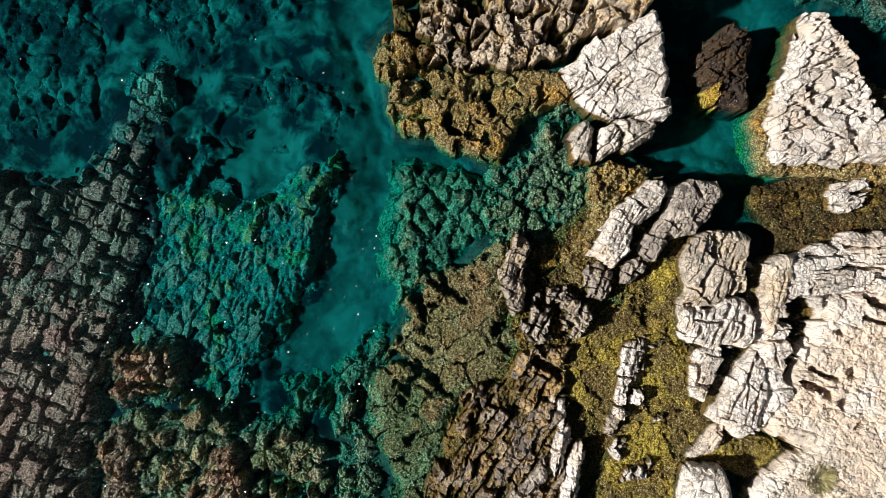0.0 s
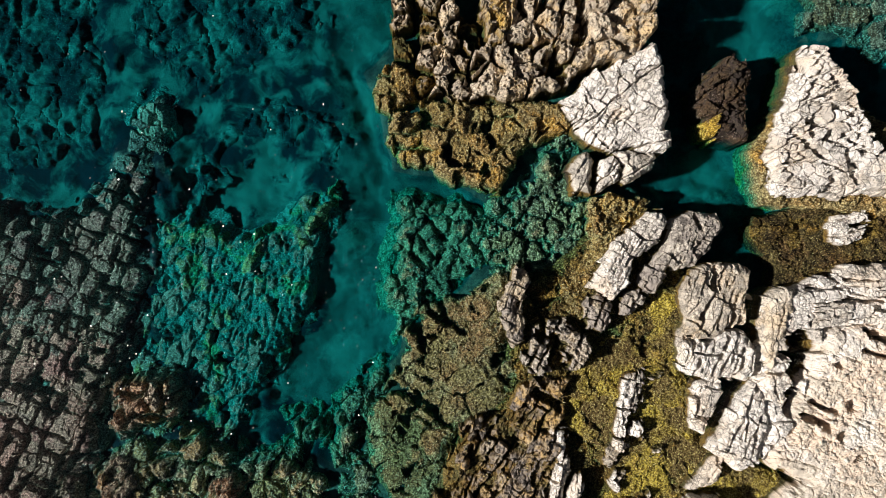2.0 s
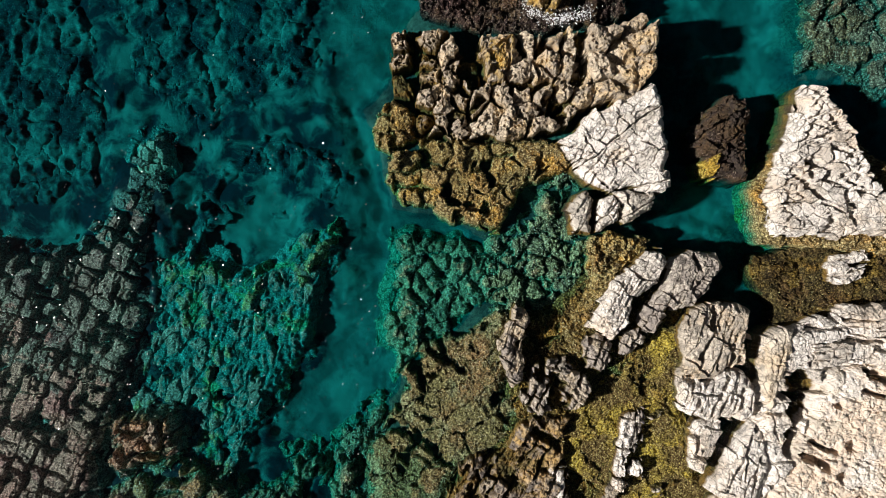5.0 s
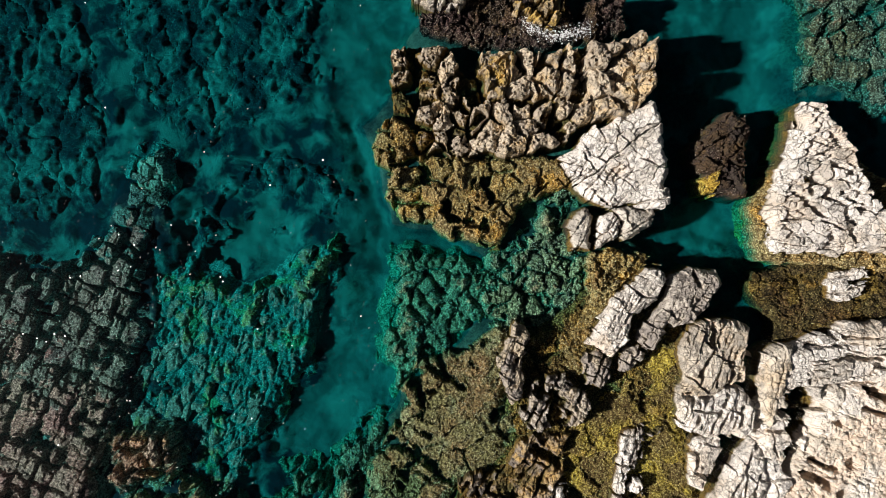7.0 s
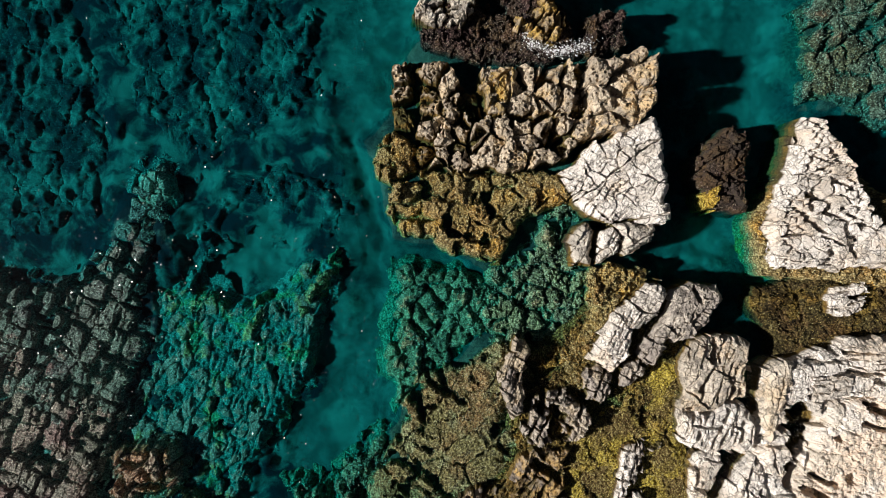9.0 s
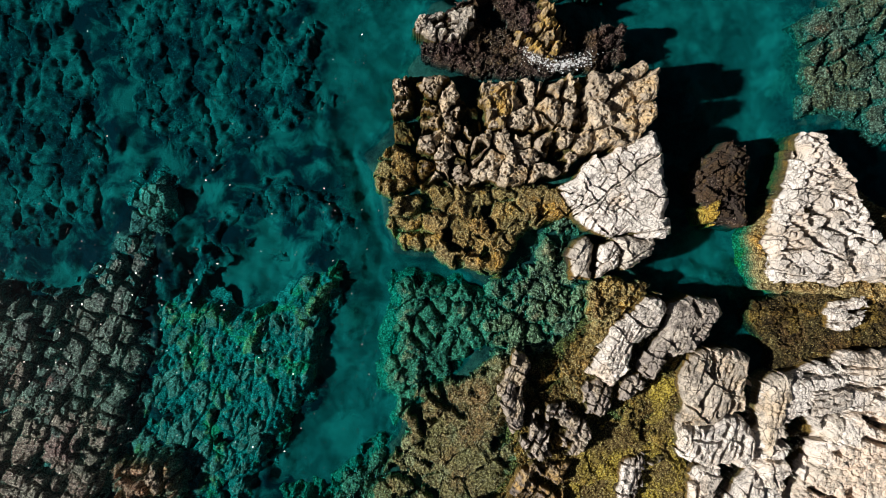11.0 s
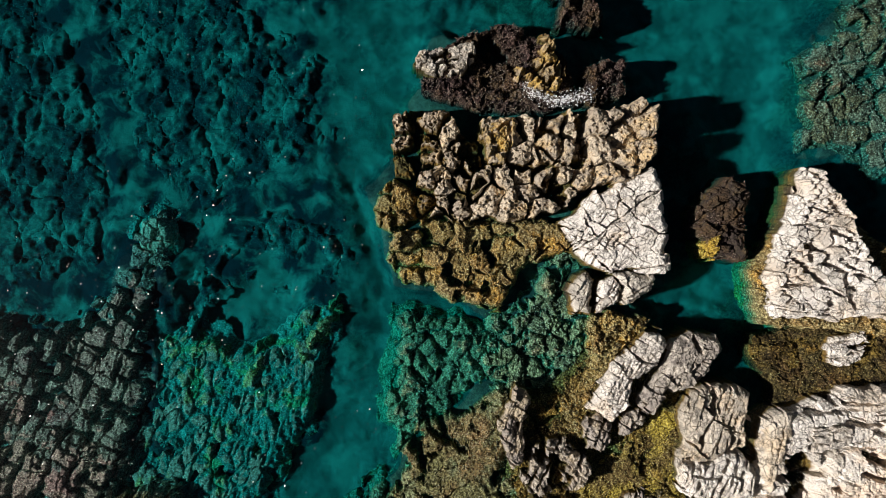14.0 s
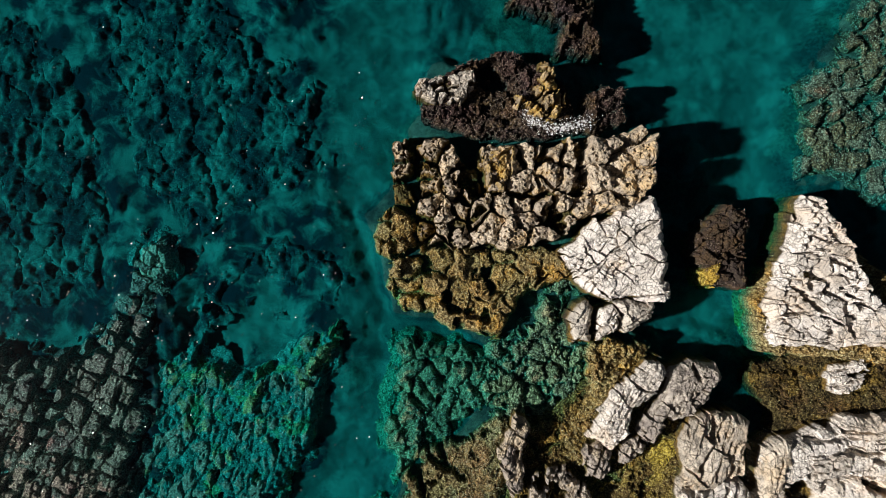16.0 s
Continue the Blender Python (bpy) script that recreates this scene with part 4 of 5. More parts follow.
rock("channel_rock", [(9.47, 7.16), (10.04, 7.69), (10.63, 8.32), (11.21, 8.11), (11.47, 7.16), (11.38, 6.11), (11.26, 5.31), (10.04, 5.23), (9.58, 5.9)],
     "dark weed-crusted rock with a golden patch standing in the channel", CRUST, 0.38, turn=70, big=(0.8, 0.6), small=(0.36, 0.26), jitter=0.9,
     crack=0.25, crack_w=0.05, fine_crack=0.12, uneven=0.14, tilt=0.25, edge=0.45, ragged=0.35, tuft=0.13, tuft_sizes=(0.3, 0.14), seed=205, turf=("purple", 621, 0.075, -0.7, 0.3))
rock("brown_ledge", [(4.53, -1.24), (4.21, -0.61), (5.26, 0.86), (5.47, 2.95), (6.62, 3.27), (7.98, 3.06), (7.67, 2.54), (6.52, 1.28), (5.47, -0.19), (5.36, -1.66)],
     "low brown weed-covered ledge between pale blocks", FRINGE, 0.0, turn=60, big=(0.8, 0.6), small=(0.36, 0.26), jitter=0.9,
     crack=0.2, crack_w=0.05, fine_crack=0.0, uneven=0.1, tilt=0.15, edge=0.4, open_share=0.0, rough=0.14, bend=0.2, tuft=0.13, tuft_sizes=(0.3, 0.14), seed=206, turf=("gold", 931, 0.075, -0.7, 0.3))
rock("weed_flat", [(3.0, 0.1), (4.2, 0.6), (5.2, 1.6), (6.6, 2.4), (8.2, 2.6), (9.4, 0.4), (9.4, -8.4), (8.6, -11.8), (1.0, -11.8), (0.4, -7.4), (2.4, -4.0), (2.4, -1.4)],
     "low brown and olive weed flat between pale rocks", FLAT_TURF, -0.2, turn=65, big=(1.1, 0.8), small=(0.4, 0.3), jitter=0.9, category="reef",
     crack=0.2, crack_w=0.07, fine_crack=0.0, uneven=0.07, tilt=0.08, edge=0.5, open_share=0.0, rough=0.08, bend=0.2, tuft=0.16, tuft_sizes=(0.3, 0.14), step=0.042, seed=209, turf=("gold", 240, 0.06, -0.7, 0.3))
rock("pool_floor", [(4.57, -3.57), (5.62, -2.52), (6.68, -2.09), (7.95, -0.61), (9.11, 0.02), (9.32, -1.67), (9.01, -2.73), (9.32, -4), (9.64, -5.9), (10.91, -6.74), (12.39, -6.96), (13.02, -7.59), (11.97, -8.65), (10.7, -8.22), (9.01, -8.22), (8.79, -11.82), (5.2, -11.82), (5.84, -8.65), (6.26, -6.74), (4.57, -5.48)],
     "shallow pool floor of ochre weed and sand", POOL, -0.10, turn=60, big=(1.0, 0.8), small=(0.4, 0.3), jitter=0.9, category="pool floor",
     crack=0.06, crack_w=0.05, fine_crack=0.0, uneven=0.06, tilt=0.1, edge=0.4, open_share=-0.1, rough=0.05, bend=0.3, step=0.045, seed=207, turf=("gold", 260, 0.07, -0.7, 0.3), crevices=[(7.32, -1.67, 7.63, -2.52, 0.55)])
rock("brown_outcrop", [(-0.08, -7.52), (0.34, -6.26), (1.8, -5.22), (2.85, -3.96), (3.69, -3.54), (4.74, -3.54), (4.53, -5.22), (4.32, -7.1), (4.53, -8.36), (3.69, -11.71), (-0.92, -11.71), (-0.5, -8.78)],
     "brown-grey outcrop with slanting layers and ochre crust", BROWN, 0.16, turn=58, big=(1.3, 0.5), small=(0.6, 0.22), jitter=0.85,
     crack=0.4, crack_w=0.07, fine_crack=0.12, uneven=0.16, tilt=0.22, edge=0.4, slope=(0.05, 0.0), open_share=0.15, step=0.032, rough=0.06, bend=0.15, bedded=True, seed=208, turf=("gold", 403, 0.075, -0.7, 0.22),
     crevices=[(0.44, -6.26, 1.07, -5.22, 0.251), (0.86, -7.1, 1.17, -6.26, 0.251), (3.48, -4.17, 4.32, -4.59, 0.419)])

# ---- the dry rocks ----
rock("tan_island", [(-1.99, 9.65), (-1.86, 10.59), (-1.28, 10.98), (-0.5, 10.77), (0.33, 10.52), (0.95, 9.86), (1.47, 10.59), (3.02, 10.73), (3.65, 10.44), (4.16, 10.69), (5.1, 10.65), (5.51, 11), (6.44, 10.94), (7.21, 11.31), (7.58, 10.69), (7.75, 9.03), (7.06, 8.31), (5.3, 7.89), (4.47, 6.96), (3.23, 6.71), (1.78, 6.8), (0.33, 6.63), (-0.91, 7.06), (-1.08, 8.31), (-1.95, 8.45)],
     "tan weathered limestone island broken into upright blocks", TAN, 0.5, turn=84, big=(0.9, 0.8), small=(0.42, 0.32), base=-1.5,
     crack=0.6, crack_w=0.085, fine_crack=0.25, uneven=0.22, tilt=0.12, edge=0.2, rough=0.06, bend=0.14, dome=0.2, slope=(0.1, 0.0), fine_open=-0.18, ragged=0.32, open_share=0.08, pits=0.4, seed=301,
     sites=[(-1.67, 10.31), (-1.67, 9.59), (-1.56, 8.87), (-0.39, 10.21), (-0.6, 9.59), (-0.49, 9.07), (0.33, 9.9), (0.64, 9.38), (0.33, 8.87), (0.84, 8.66), (-0.43, 8.31), (0.58, 8.25), (1.26, 8.15), (0.02, 7.98), (-0.6, 7.32), (-0.02, 7.37), (0.39, 7.49), (-0.29, 7.02), (1.87, 10.21), (1.98, 9.38), (2.49, 9.9), (2.8, 8.97), (3.31, 10.31), (4.14, 10.21), (4.75, 10.1), (3.93, 9.38), (4.65, 9.18), (3.62, 8.87), (5.78, 10.21), (6.09, 10.72), (7.02, 10.82), (6.56, 9.79), (7.32, 10.21), (5.84, 9.34), (6.75, 9.14), (7.32, 9.07), (2.24, 8.25), (2.9, 8.35), (3.11, 7.74), (3.72, 8.35), (4.44, 8.35), (5.06, 8.15), (4.86, 7.63), (5.99, 8.15), (1.77, 7.53), (2.49, 7.22), (3.62, 7.02)],
     crevices=[(-1.12, 10.87, -1.07, 8.81, 0.45), (0.95, 11.0, 1.05, 8.9, 0.85), (5.08, 10.9, 4.95, 8.8, 0.42), (3.39, 10.67, 3.47, 8.91, 0.165), (1.47, 8.68, 7.57, 8.68, 0.103), (0.95, 7.77, 1.36, 8.14, 0.248), (3.9, 8.1, 4.35, 7.55, 0.5)])
rock("white_shoulder", [(4.11, 6.52), (5.13, 7.21), (5.64, 7.79), (6.46, 8.09), (7.48, 8.56), (7.81, 7.99), (7.89, 7.27), (8.21, 6.15), (8.28, 4.68), (7.85, 4.76), (6.87, 4.92), (6.15, 4.72), (5.64, 4.82), (5.19, 5.13), (4.41, 5.95)],
     "white cracked limestone shoulder of the island", WHITE, 0.72, turn=48, big=(0.9, 0.7), small=(0.5, 0.3), base=-1.5,
     crack=0.4, crack_w=0.03, fine_crack=0.14, uneven=0.05, tilt=0.04, edge=0.35, slope=(0.19, 0.12), open_share=-0.05, fine_open=0.0, rough=0.025, bedded=True, seed=302,
     sites=[(4.61, 6.24), (4.81, 6.65), (5.63, 7.16), (6.14, 7.46), (6.65, 7.87), (7.26, 7.97), (5.93, 6.75), (6.65, 7.16), (7.26, 7.26), (5.63, 6.24), (6.34, 6.14), (7.05, 6.54), (7.67, 6.75), (5.22, 5.52), (5.93, 5.52), (6.65, 5.63), (7.26, 5.93), (7.87, 5.83), (6.85, 5.12), (7.46, 5.22), (7.97, 5.02), (4.91, 4.3), (5.83, 4), (5.12, 3.49), (6.65, 4.4), (7.26, 4.2), (6.24, 3.59), (7.97, 4.61)],
     crevices=[(5.68, 4.76, 6.05, 4.48, 0.184), (4.86, 5.5, 5.64, 6.05, 0.051), (5.64, 6.05, 6.66, 7.01, 0.051), (6.66, 7.01, 7.85, 7.83, 0.051), (6.35, 7.58, 7.11, 6.66, 0.051), (5.13, 6.76, 6.01, 5.64, 0.051), (5.23, 5.64, 6.29, 4.68, 0.051), (6.21, 6.15, 7.07, 5.33, 0.051), (6.29, 4.82, 8.19, 5.13, 0.061), (6.87, 6.66, 8.09, 6.15, 0.051)])
rock("shoulder_block", [(4.51, 3.97), (4.86, 4.67), (5.37, 4.84), (5.72, 4.51), (5.64, 3.83), (5.43, 3.15), (4.77, 3.19)],
     "rounded grey-white limestone block below the shoulder", GREY_WHITE, 0.5, turn=60, big=(1.4, 1.0), small=(0.5, 0.3), bedded=True, crack=0.2, crack_w=0.03, fine_crack=0.1, fine_open=0.0,
     uneven=0.05, tilt=0.06, edge=0.35, round_edge=0.3, rough=0.03, ragged=0.08, chunky=0.05, base=-1.5, seed=360, group="blocks below the shoulder")
rock("shoulder_block", [(5.8, 4.46), (6.25, 4.67), (6.67, 4.3), (6.5, 3.68), (5.68, 3.19), (5.6, 3.77)],
     "cracked white limestone block below the shoulder", WHITE, 0.48, turn=48, big=(0.8, 0.6), small=(0.4, 0.25), bedded=True, crack=0.3, crack_w=0.03, fine_crack=0.14,
     uneven=0.06, tilt=0.08, edge=0.25, rough=0.03, ragged=0.08, chunky=0.05, base=-1.5, seed=361, group="blocks below the shoulder")
rock("shoulder_block", [(6.32, 4.7), (7, 4.82), (7.8, 4.74), (7.78, 4.13), (6.73, 3.55), (6.57, 3.67), (6.73, 4.29)],
     "broad grey-white limestone block below the shoulder", GREY_WHITE, 0.55, turn=30, big=(1.0, 0.8), small=(0.45, 0.3), bedded=True, crack=0.25, crack_w=0.03, fine_crack=0.12,
     uneven=0.06, tilt=0.07, edge=0.25, rough=0.035, ragged=0.08, chunky=0.05, base=-1.5, seed=362, group="blocks below the shoulder")
rock("white_pinnacle", [(13.0, 8.3), (13.3, 8.62), (13.9, 8.62), (14.35, 7.9), (15.07, 6.69), (15.5, 5.47), (15.88, 4.87), (17.29, 4.56), (17.29, 3.15), (14.87, 3.01), (13.45, 3.05), (12.2, 3.05), (11.85, 3.62), (11.85, 4.77), (12.25, 5.78), (12.72, 6.99)],
     "tall white limestone crag with dense dark cracks", WHITE, 0.95, turn=20, big=(0.64, 0.6), small=(0.34, 0.3), jitter=0.95, base=-1.5,
     crack=0.24, crack_w=0.045, fine_crack=0.16, uneven=0.02, tilt=0.035, edge=0.35, round_edge=0.3, slope=(0.11, 0.02), holes=0.05, fine_open=0.12, rough=0.012, bend=0.06, open_share=0.28, chunky=0.1, seed=303,
     crevices=[(13.1, 5.9, 13.75, 5.55, 0.2), (13.35, 6.0, 13.3, 5.4, 0.2), (12.7, 5.35, 13.2, 5.0, 0.18), (13.2, 4.9, 13.8, 4.45, 0.18), (13.9, 7.5, 14.4, 6.95, 0.17), (14.5, 4.6, 14.8, 3.6, 0.2), (13.9, 5.2, 14.5, 4.85, 0.14), (13.0, 8.1, 13.1, 7.3, 0.1), (14.0, 6.35, 14.8, 6.0, 0.13), (14.5, 5.1, 15.3, 4.7, 0.16), (12.4, 4.3, 13.3, 4.45, 0.09), (13.6, 4.3, 14.5, 4.0, 0.1), (12.9, 6.6, 14.0, 6.75, 0.09)])
rock("pale_rock", [(14.06, 2), (14.31, 2.42), (14.93, 2.57), (15.66, 2.63), (15.77, 2.11), (15.56, 1.52), (14.83, 1.31), (14.2, 1.52)],
     "small pale rock amid brown weed", WHITE, 0.42, turn=10, big=(0.6, 0.4), small=(0.3, 0.18), crack=0.25, edge=0.15, bedded=True, chunky=0.05, uneven=0.06, seed=304, crevices=[(14.93, 2, 15.77, 2.11, 0.167)])
rock("leaning_slab", [(5.26, -0.18), (5.67, 0.53), (6.24, 1.24), (6.95, 1.96), (7.46, 2.51), (8.03, 2.67), (8.2, 2.16), (7.91, 1.49), (7.16, 0.8), (6.81, 0.02), (6.14, -0.71)],
     "long pale limestone slab split across", WHITE, 0.75, turn=50, big=(0.9, 0.7), small=(0.5, 0.24),
     crack=0.4, crack_w=0.028, fine_crack=0.08, uneven=0.07, tilt=0.08, edge=0.25, bedded=True, rough=0.045, fine_open=0.1, open_share=0.1, seed=305,
     sites=[(7.77, 2.26), (7.46, 1.86), (6.95, 1.35), (6.44, 0.84), (6.14, 0.22), (5.73, -0.18), (6.34, -0.29), (7.26, 1.14), (6.85, 0.59)])
rock("grey_slab", [(7.25, 0.18), (7.8, 1.04), (8.42, 2.27), (9.18, 2.6), (9.95, 2.52), (10.28, 2.03), (9.99, 1.62), (9.85, 1.15), (9.3, 0.43), (8.32, 0.35), (7.8, -0.35), (7.29, -0.18)],
     "grey limestone slab with a notched end", GREY, 0.62, turn=55, big=(0.9, 0.8), small=(0.5, 0.26),
     crack=0.3, crack_w=0.025, fine_crack=0.12, uneven=0.07, tilt=0.08, edge=0.25, bedded=True, rough=0.05, fine_open=0.08, open_share=0.0, seed=306,
     sites=[(8.83, 2.27), (9.75, 2.17), (9.09, 1.62), (9.5, 1.21), (8.42, 1.35), (8.01, 0.74), (8.83, 0.74), (7.6, 0.08)], crevices=[(9.24, 2.52, 9.38, 1.97, 0.123)])
rock("grey_boulder", [(5.19, -0.91), (5.7, -0.5), (6.28, -0.7), (6.32, -1.53), (5.91, -2.09), (5.33, -1.8)],
     "grey cracked limestone boulder on brown weed", GREY, 0.4, turn=70, big=(0.8, 0.6), small=(0.4, 0.24), edge=0.3, bedded=True, crack_w=0.03, rough=0.06, seed=307)
rock("grey_boulder", [(6.56, -1.23), (6.73, -0.39), (7.39, -0.19), (7.6, -0.6), (6.98, -1.33)],
     "grey limestone boulder beside the ochre pool", GREY, 0.35, turn=60, big=(0.8, 0.6), small=(0.4, 0.24), edge=0.3, bedded=True, crack_w=0.03, rough=0.06, seed=308)
rock("pale_horn", [(1.94, -0.81), (2.46, 0.27), (2.81, 0.66), (3.27, 0.33), (3.35, -0.19), (2.81, -0.91), (3.18, -1.43), (3.02, -2.21), (2.65, -2.32), (2.25, -1.63)],
     "pale horn-shaped rock with a hollow", GREY, 0.55, turn=65, big=(0.8, 0.6), small=(0.4, 0.22), edge=0.25, tilt=0.2, bedded=True, rough=0.08, crack_w=0.03, seed=309, crevices=[(3.12, -1.12, 3.22, -1.84, 0.289)])
rock("craggy_rock", [(2.93, -2.78), (3.34, -1.64), (4.49, -1.47), (5.11, -1.95), (5.48, -2.47), (5.21, -3.2), (4.49, -3.3), (3.65, -3.41), (3.14, -3.3)],
     "dark grey craggy rock with deep pits", GREY, 0.4, turn=65, big=(0.7, 0.45), small=(0.34, 0.2), edge=0.25, tilt=0.3, uneven=0.14, holes=0.1, bedded=True, rough=0.1, crack_w=0.04, seed=310, crevices=[(4.28, -2.16, 4.32, -3.2, 0.415)])
rock("great_pillar", [(8.72, -2.0), (8.81, -1.51), (8.66, -0.49), (9.19, 0.43), (9.81, 0.63), (10.52, 0.75), (11.21, 0.47), (11.27, -0.8), (11.08, -1.7), (10.3, -1.75), (9.6, -2.05)],
     "grey-beige limestone buttress with steep parallel layers", PILLAR, 0.78, turn=67, big=(1.6, 0.42), small=(0.7, 0.16), jitter=0.9, bend=0.05,
     crack=0.35, crack_w=0.045, fine_crack=0.18, uneven=0.09, tilt=0.06, edge=0.3, rough=0.035, fine_open=0.08, bedded=True, seed=311,
     crevices=[(9.91, 0.53, 9.74, -0.29, 0.183), (9.74, -0.59, 9.3, -1.3, 0.183), (10.62, -1.2, 10.42, -1.7, 0.14), (11.23, 0.22, 11.03, -1.6, 0.245), (10.52, -0.29, 10.42, -1, 0.102), (10.2, 0.5, 10.05, -0.3, 0.1)])
rock("pillar_foot", [(8.56, -2.73), (8.7, -2.1), (9.6, -2.12), (10.3, -1.82), (11.06, -1.78), (11.44, -2.63), (11.17, -3.49), (10.32, -3.59), (8.99, -3.53)],
     "white limestone foot of the grey buttress with steep cracks", WHITE, 0.8, turn=67, big=(1.5, 0.5), small=(0.7, 0.2), jitter=0.9, bend=0.05,
     crack=0.3, crack_w=0.04, fine_crack=0.16, uneven=0.07, tilt=0.05, edge=0.3, rough=0.03, fine_open=0.02, bedded=True, seed=332, slope=(0.04, 0.0),
     crevices=[(10.27, -2.12, 10.01, -2.83, 0.204), (10.01, -2.83, 9.7, -3.49, 0.122), (10.89, -2.43, 10.62, -3.45, 0.163), (9.19, -2.63, 10.01, -2.69, 0.082), (10.72, -3.65, 11.29, -3.75, 0.163), (9.3, -2.9, 9.1, -3.4, 0.1)])
rock("ledge_band", [(11.75, -0.55), (12.3, -0.2), (12.75, -0.25), (12.7, -1.0), (12.35, -1.9), (12.1, -3.0), (11.75, -3.4), (11.5, -2.6), (11.62, -1.5)],
     "smooth grey-beige limestone band along the white ledge", PILLAR, 0.9, category="ledge", turn=75, big=(1.6, 0.8), small=(0.6, 0.3), jitter=0.9,
     crack=0.1, crack_w=0.03, fine_crack=0.06, uneven=0.03, tilt=0.03, edge=0.3, rough=0.03, ragged=0.1, chunky=0.05, bedded=True, fine_open=-0.1, seed=333)
rock("white_block", [(9.11, -4.09), (9.38, -3.68), (10.25, -3.6), (10.33, -4.09), (9.84, -5.02), (9.51, -5.58), (9.14, -5.43)],
     "white limestone block below the buttress", WHITE, 0.55, turn=62, big=(1.2, 0.7), small=(0.6, 0.3), edge=0.2, ragged=0.08, chunky=0.05, rough=0.03, seed=312)
rock("shore_ledge", [(11.36, -3.73), (11.5, -2.41), (11.7, -0.95), (12.23, -0.43), (13.48, 0.1), (14.9, 0.53), (18.95, 0.83), (18.95, -1.6), (15.71, -1.7), (14.09, -1.8), (13.58, -3.22), (13.08, -5.04), (12.27, -6.05), (11.46, -6.66), (11.7, -5.24)],
     "white layered limestone ledge with hollows along the shore", WHITE, 0.82, category="ledge", turn=6, big=(1.4, 0.8), small=(0.55, 0.32), jitter=0.9, bend=0.12,
     crack=0.3, crack_w=0.04, fine_crack=0.16, uneven=0.06, tilt=0.05, edge=0.4, slope=(0.03, 0.0), fine_open=0.08, bedded=True, rough=0.035, step=0.026, seed=313, holes=0.04,
     crevices=[(12.95, -2.35, 13.6, -2.9, 0.95), (12.8, -1.95, 13.2, -2.0, 0.5), (12.75, -2.7, 12.85, -3.5, 0.6), (12.6, -2.1, 13.1, -1.9, 0.4), (12.7, -1.87, 13.31, -2.01, 0.244), (12.91, -3.63, 13.11, -4.14, 0.284), (12.7, -3.9, 12.95, -4.5, 0.6), (12.4, -4.4, 12.75, -4.9, 0.4), (11.89, -2.52, 12.4, -2.66, 0.203), (11.18, -4.24, 10.88, -5.66, 0.142), (14.12, 0.22, 14.29, -0.18, 0.203), (14.53, -0.55, 15.14, -0.43, 0.122), (11.38, -3.43, 11.08, -4.34, 0.142), (14.53, 0.02, 15.91, 0.18, 0.122), (14.12, -0.79, 15.91, -0.69, 0.122)])
rock("shore_slab", [(9.64, -6.13), (10.41, -5.04), (10.81, -4.07), (11.36, -3.66), (11.9, -4.23), (11.9, -5.24), (11.5, -6.62), (10.65, -6.82)],
     "white limestone slab with steep joints at the shore", WHITE, 0.84, category="ledge", turn=62, big=(1.5, 0.7), small=(0.7, 0.3), bedded=True, jitter=0.9, bend=0.08,
     crack=0.3, crack_w=0.04, fine_crack=0.12, uneven=0.06, tilt=0.05, edge=0.3, rough=0.03, ragged=0.1, chunky=0.08, fine_open=0.06, seed=331,
     crevices=[(11.18, -4.03, 10.85, -5.65, 0.121), (11.36, -5.24, 11.16, -6.15, 0.101)])
rock("sandy_shore", [(11.51, -6.08), (12.53, -5.27), (13.34, -3.23), (13.95, -1.81), (15.78, -1.51), (19.04, -1.4), (19.04, -11.37), (11.11, -11.37), (11.41, -8.73), (12.53, -7.61), (13.34, -7.2), (12.12, -6.9)],
     "cream stony shore with warm sand and scattered stones", CREAM, 0.78, category="shore", turn=8, big=(1.6, 0.9), small=(0.4, 0.28), jitter=0.9,
     crack=0.05, crack_w=0.04, fine_crack=0.05, uneven=0.05, tilt=0.07, edge=0.4, rough=0.045, slope=(0.03, 0.0), step=0.036, seed=330, holes=0.02, piece="patch",
     crevices=[(13.31, -4.34, 14.22, -4.75, 0.203), (13.11, -4.95, 14.02, -5.26, 0.244), (15.34, -1.91, 16.15, -2.11, 0.325), (15.14, -2.52, 16.15, -2.72, 0.203)])
rock("white_boulder", [(8.81, -7.7), (9.38, -7.08), (9.84, -6.52), (10.31, -6.32), (10.41, -6.67), (10.1, -7.28), (9.38, -7.76)],
     "white rounded limestone boulder beside the pool", WHITE, 0.5, turn=50, big=(1.3, 0.8), small=(0.6, 0.4), crack=0.15, edge=0.3, chunky=0.0, ragged=0.06, rough=0.02, fine_crack=0.04, open_share=-0.1, seed=314)
rock("white_block", [(8.62, -8.99), (8.83, -7.93), (10.2, -7.89), (10.4, -8.62), (10.26, -11.45), (8.42, -11.45)],
     "broad white limestone block above the pool", WHITE, 0.95, turn=75, big=(1.4, 1.0), small=(0.6, 0.4), crack=0.25, edge=0.3, chunky=0.0, ragged=0.06, rough=0.02, fine_crack=0.06, seed=315)
rock("narrow_ridge", [(6.24, -6.82), (6.38, -5.16), (6.65, -3.42), (7.17, -3.29), (7.27, -4.33), (6.92, -5.37), (6.88, -6.09)],
     "narrow pale rock ridge", WHITE, 0.35, turn=80, big=(0.9, 0.5), small=(0.4, 0.22), edge=0.25, tilt=0.2, uneven=0.12, bedded=True, seed=316)
rock("small_boulder", [(7.52, -3.55), (7.81, -3.3), (8.18, -3.34), (8.18, -3.68), (7.77, -4.05)], "small pale boulder in the pool", WHITE, 0.3, big=(0.7, 0.7), small=(0.4, 0.3), crack=0.1, edge=0.3, seed=317)
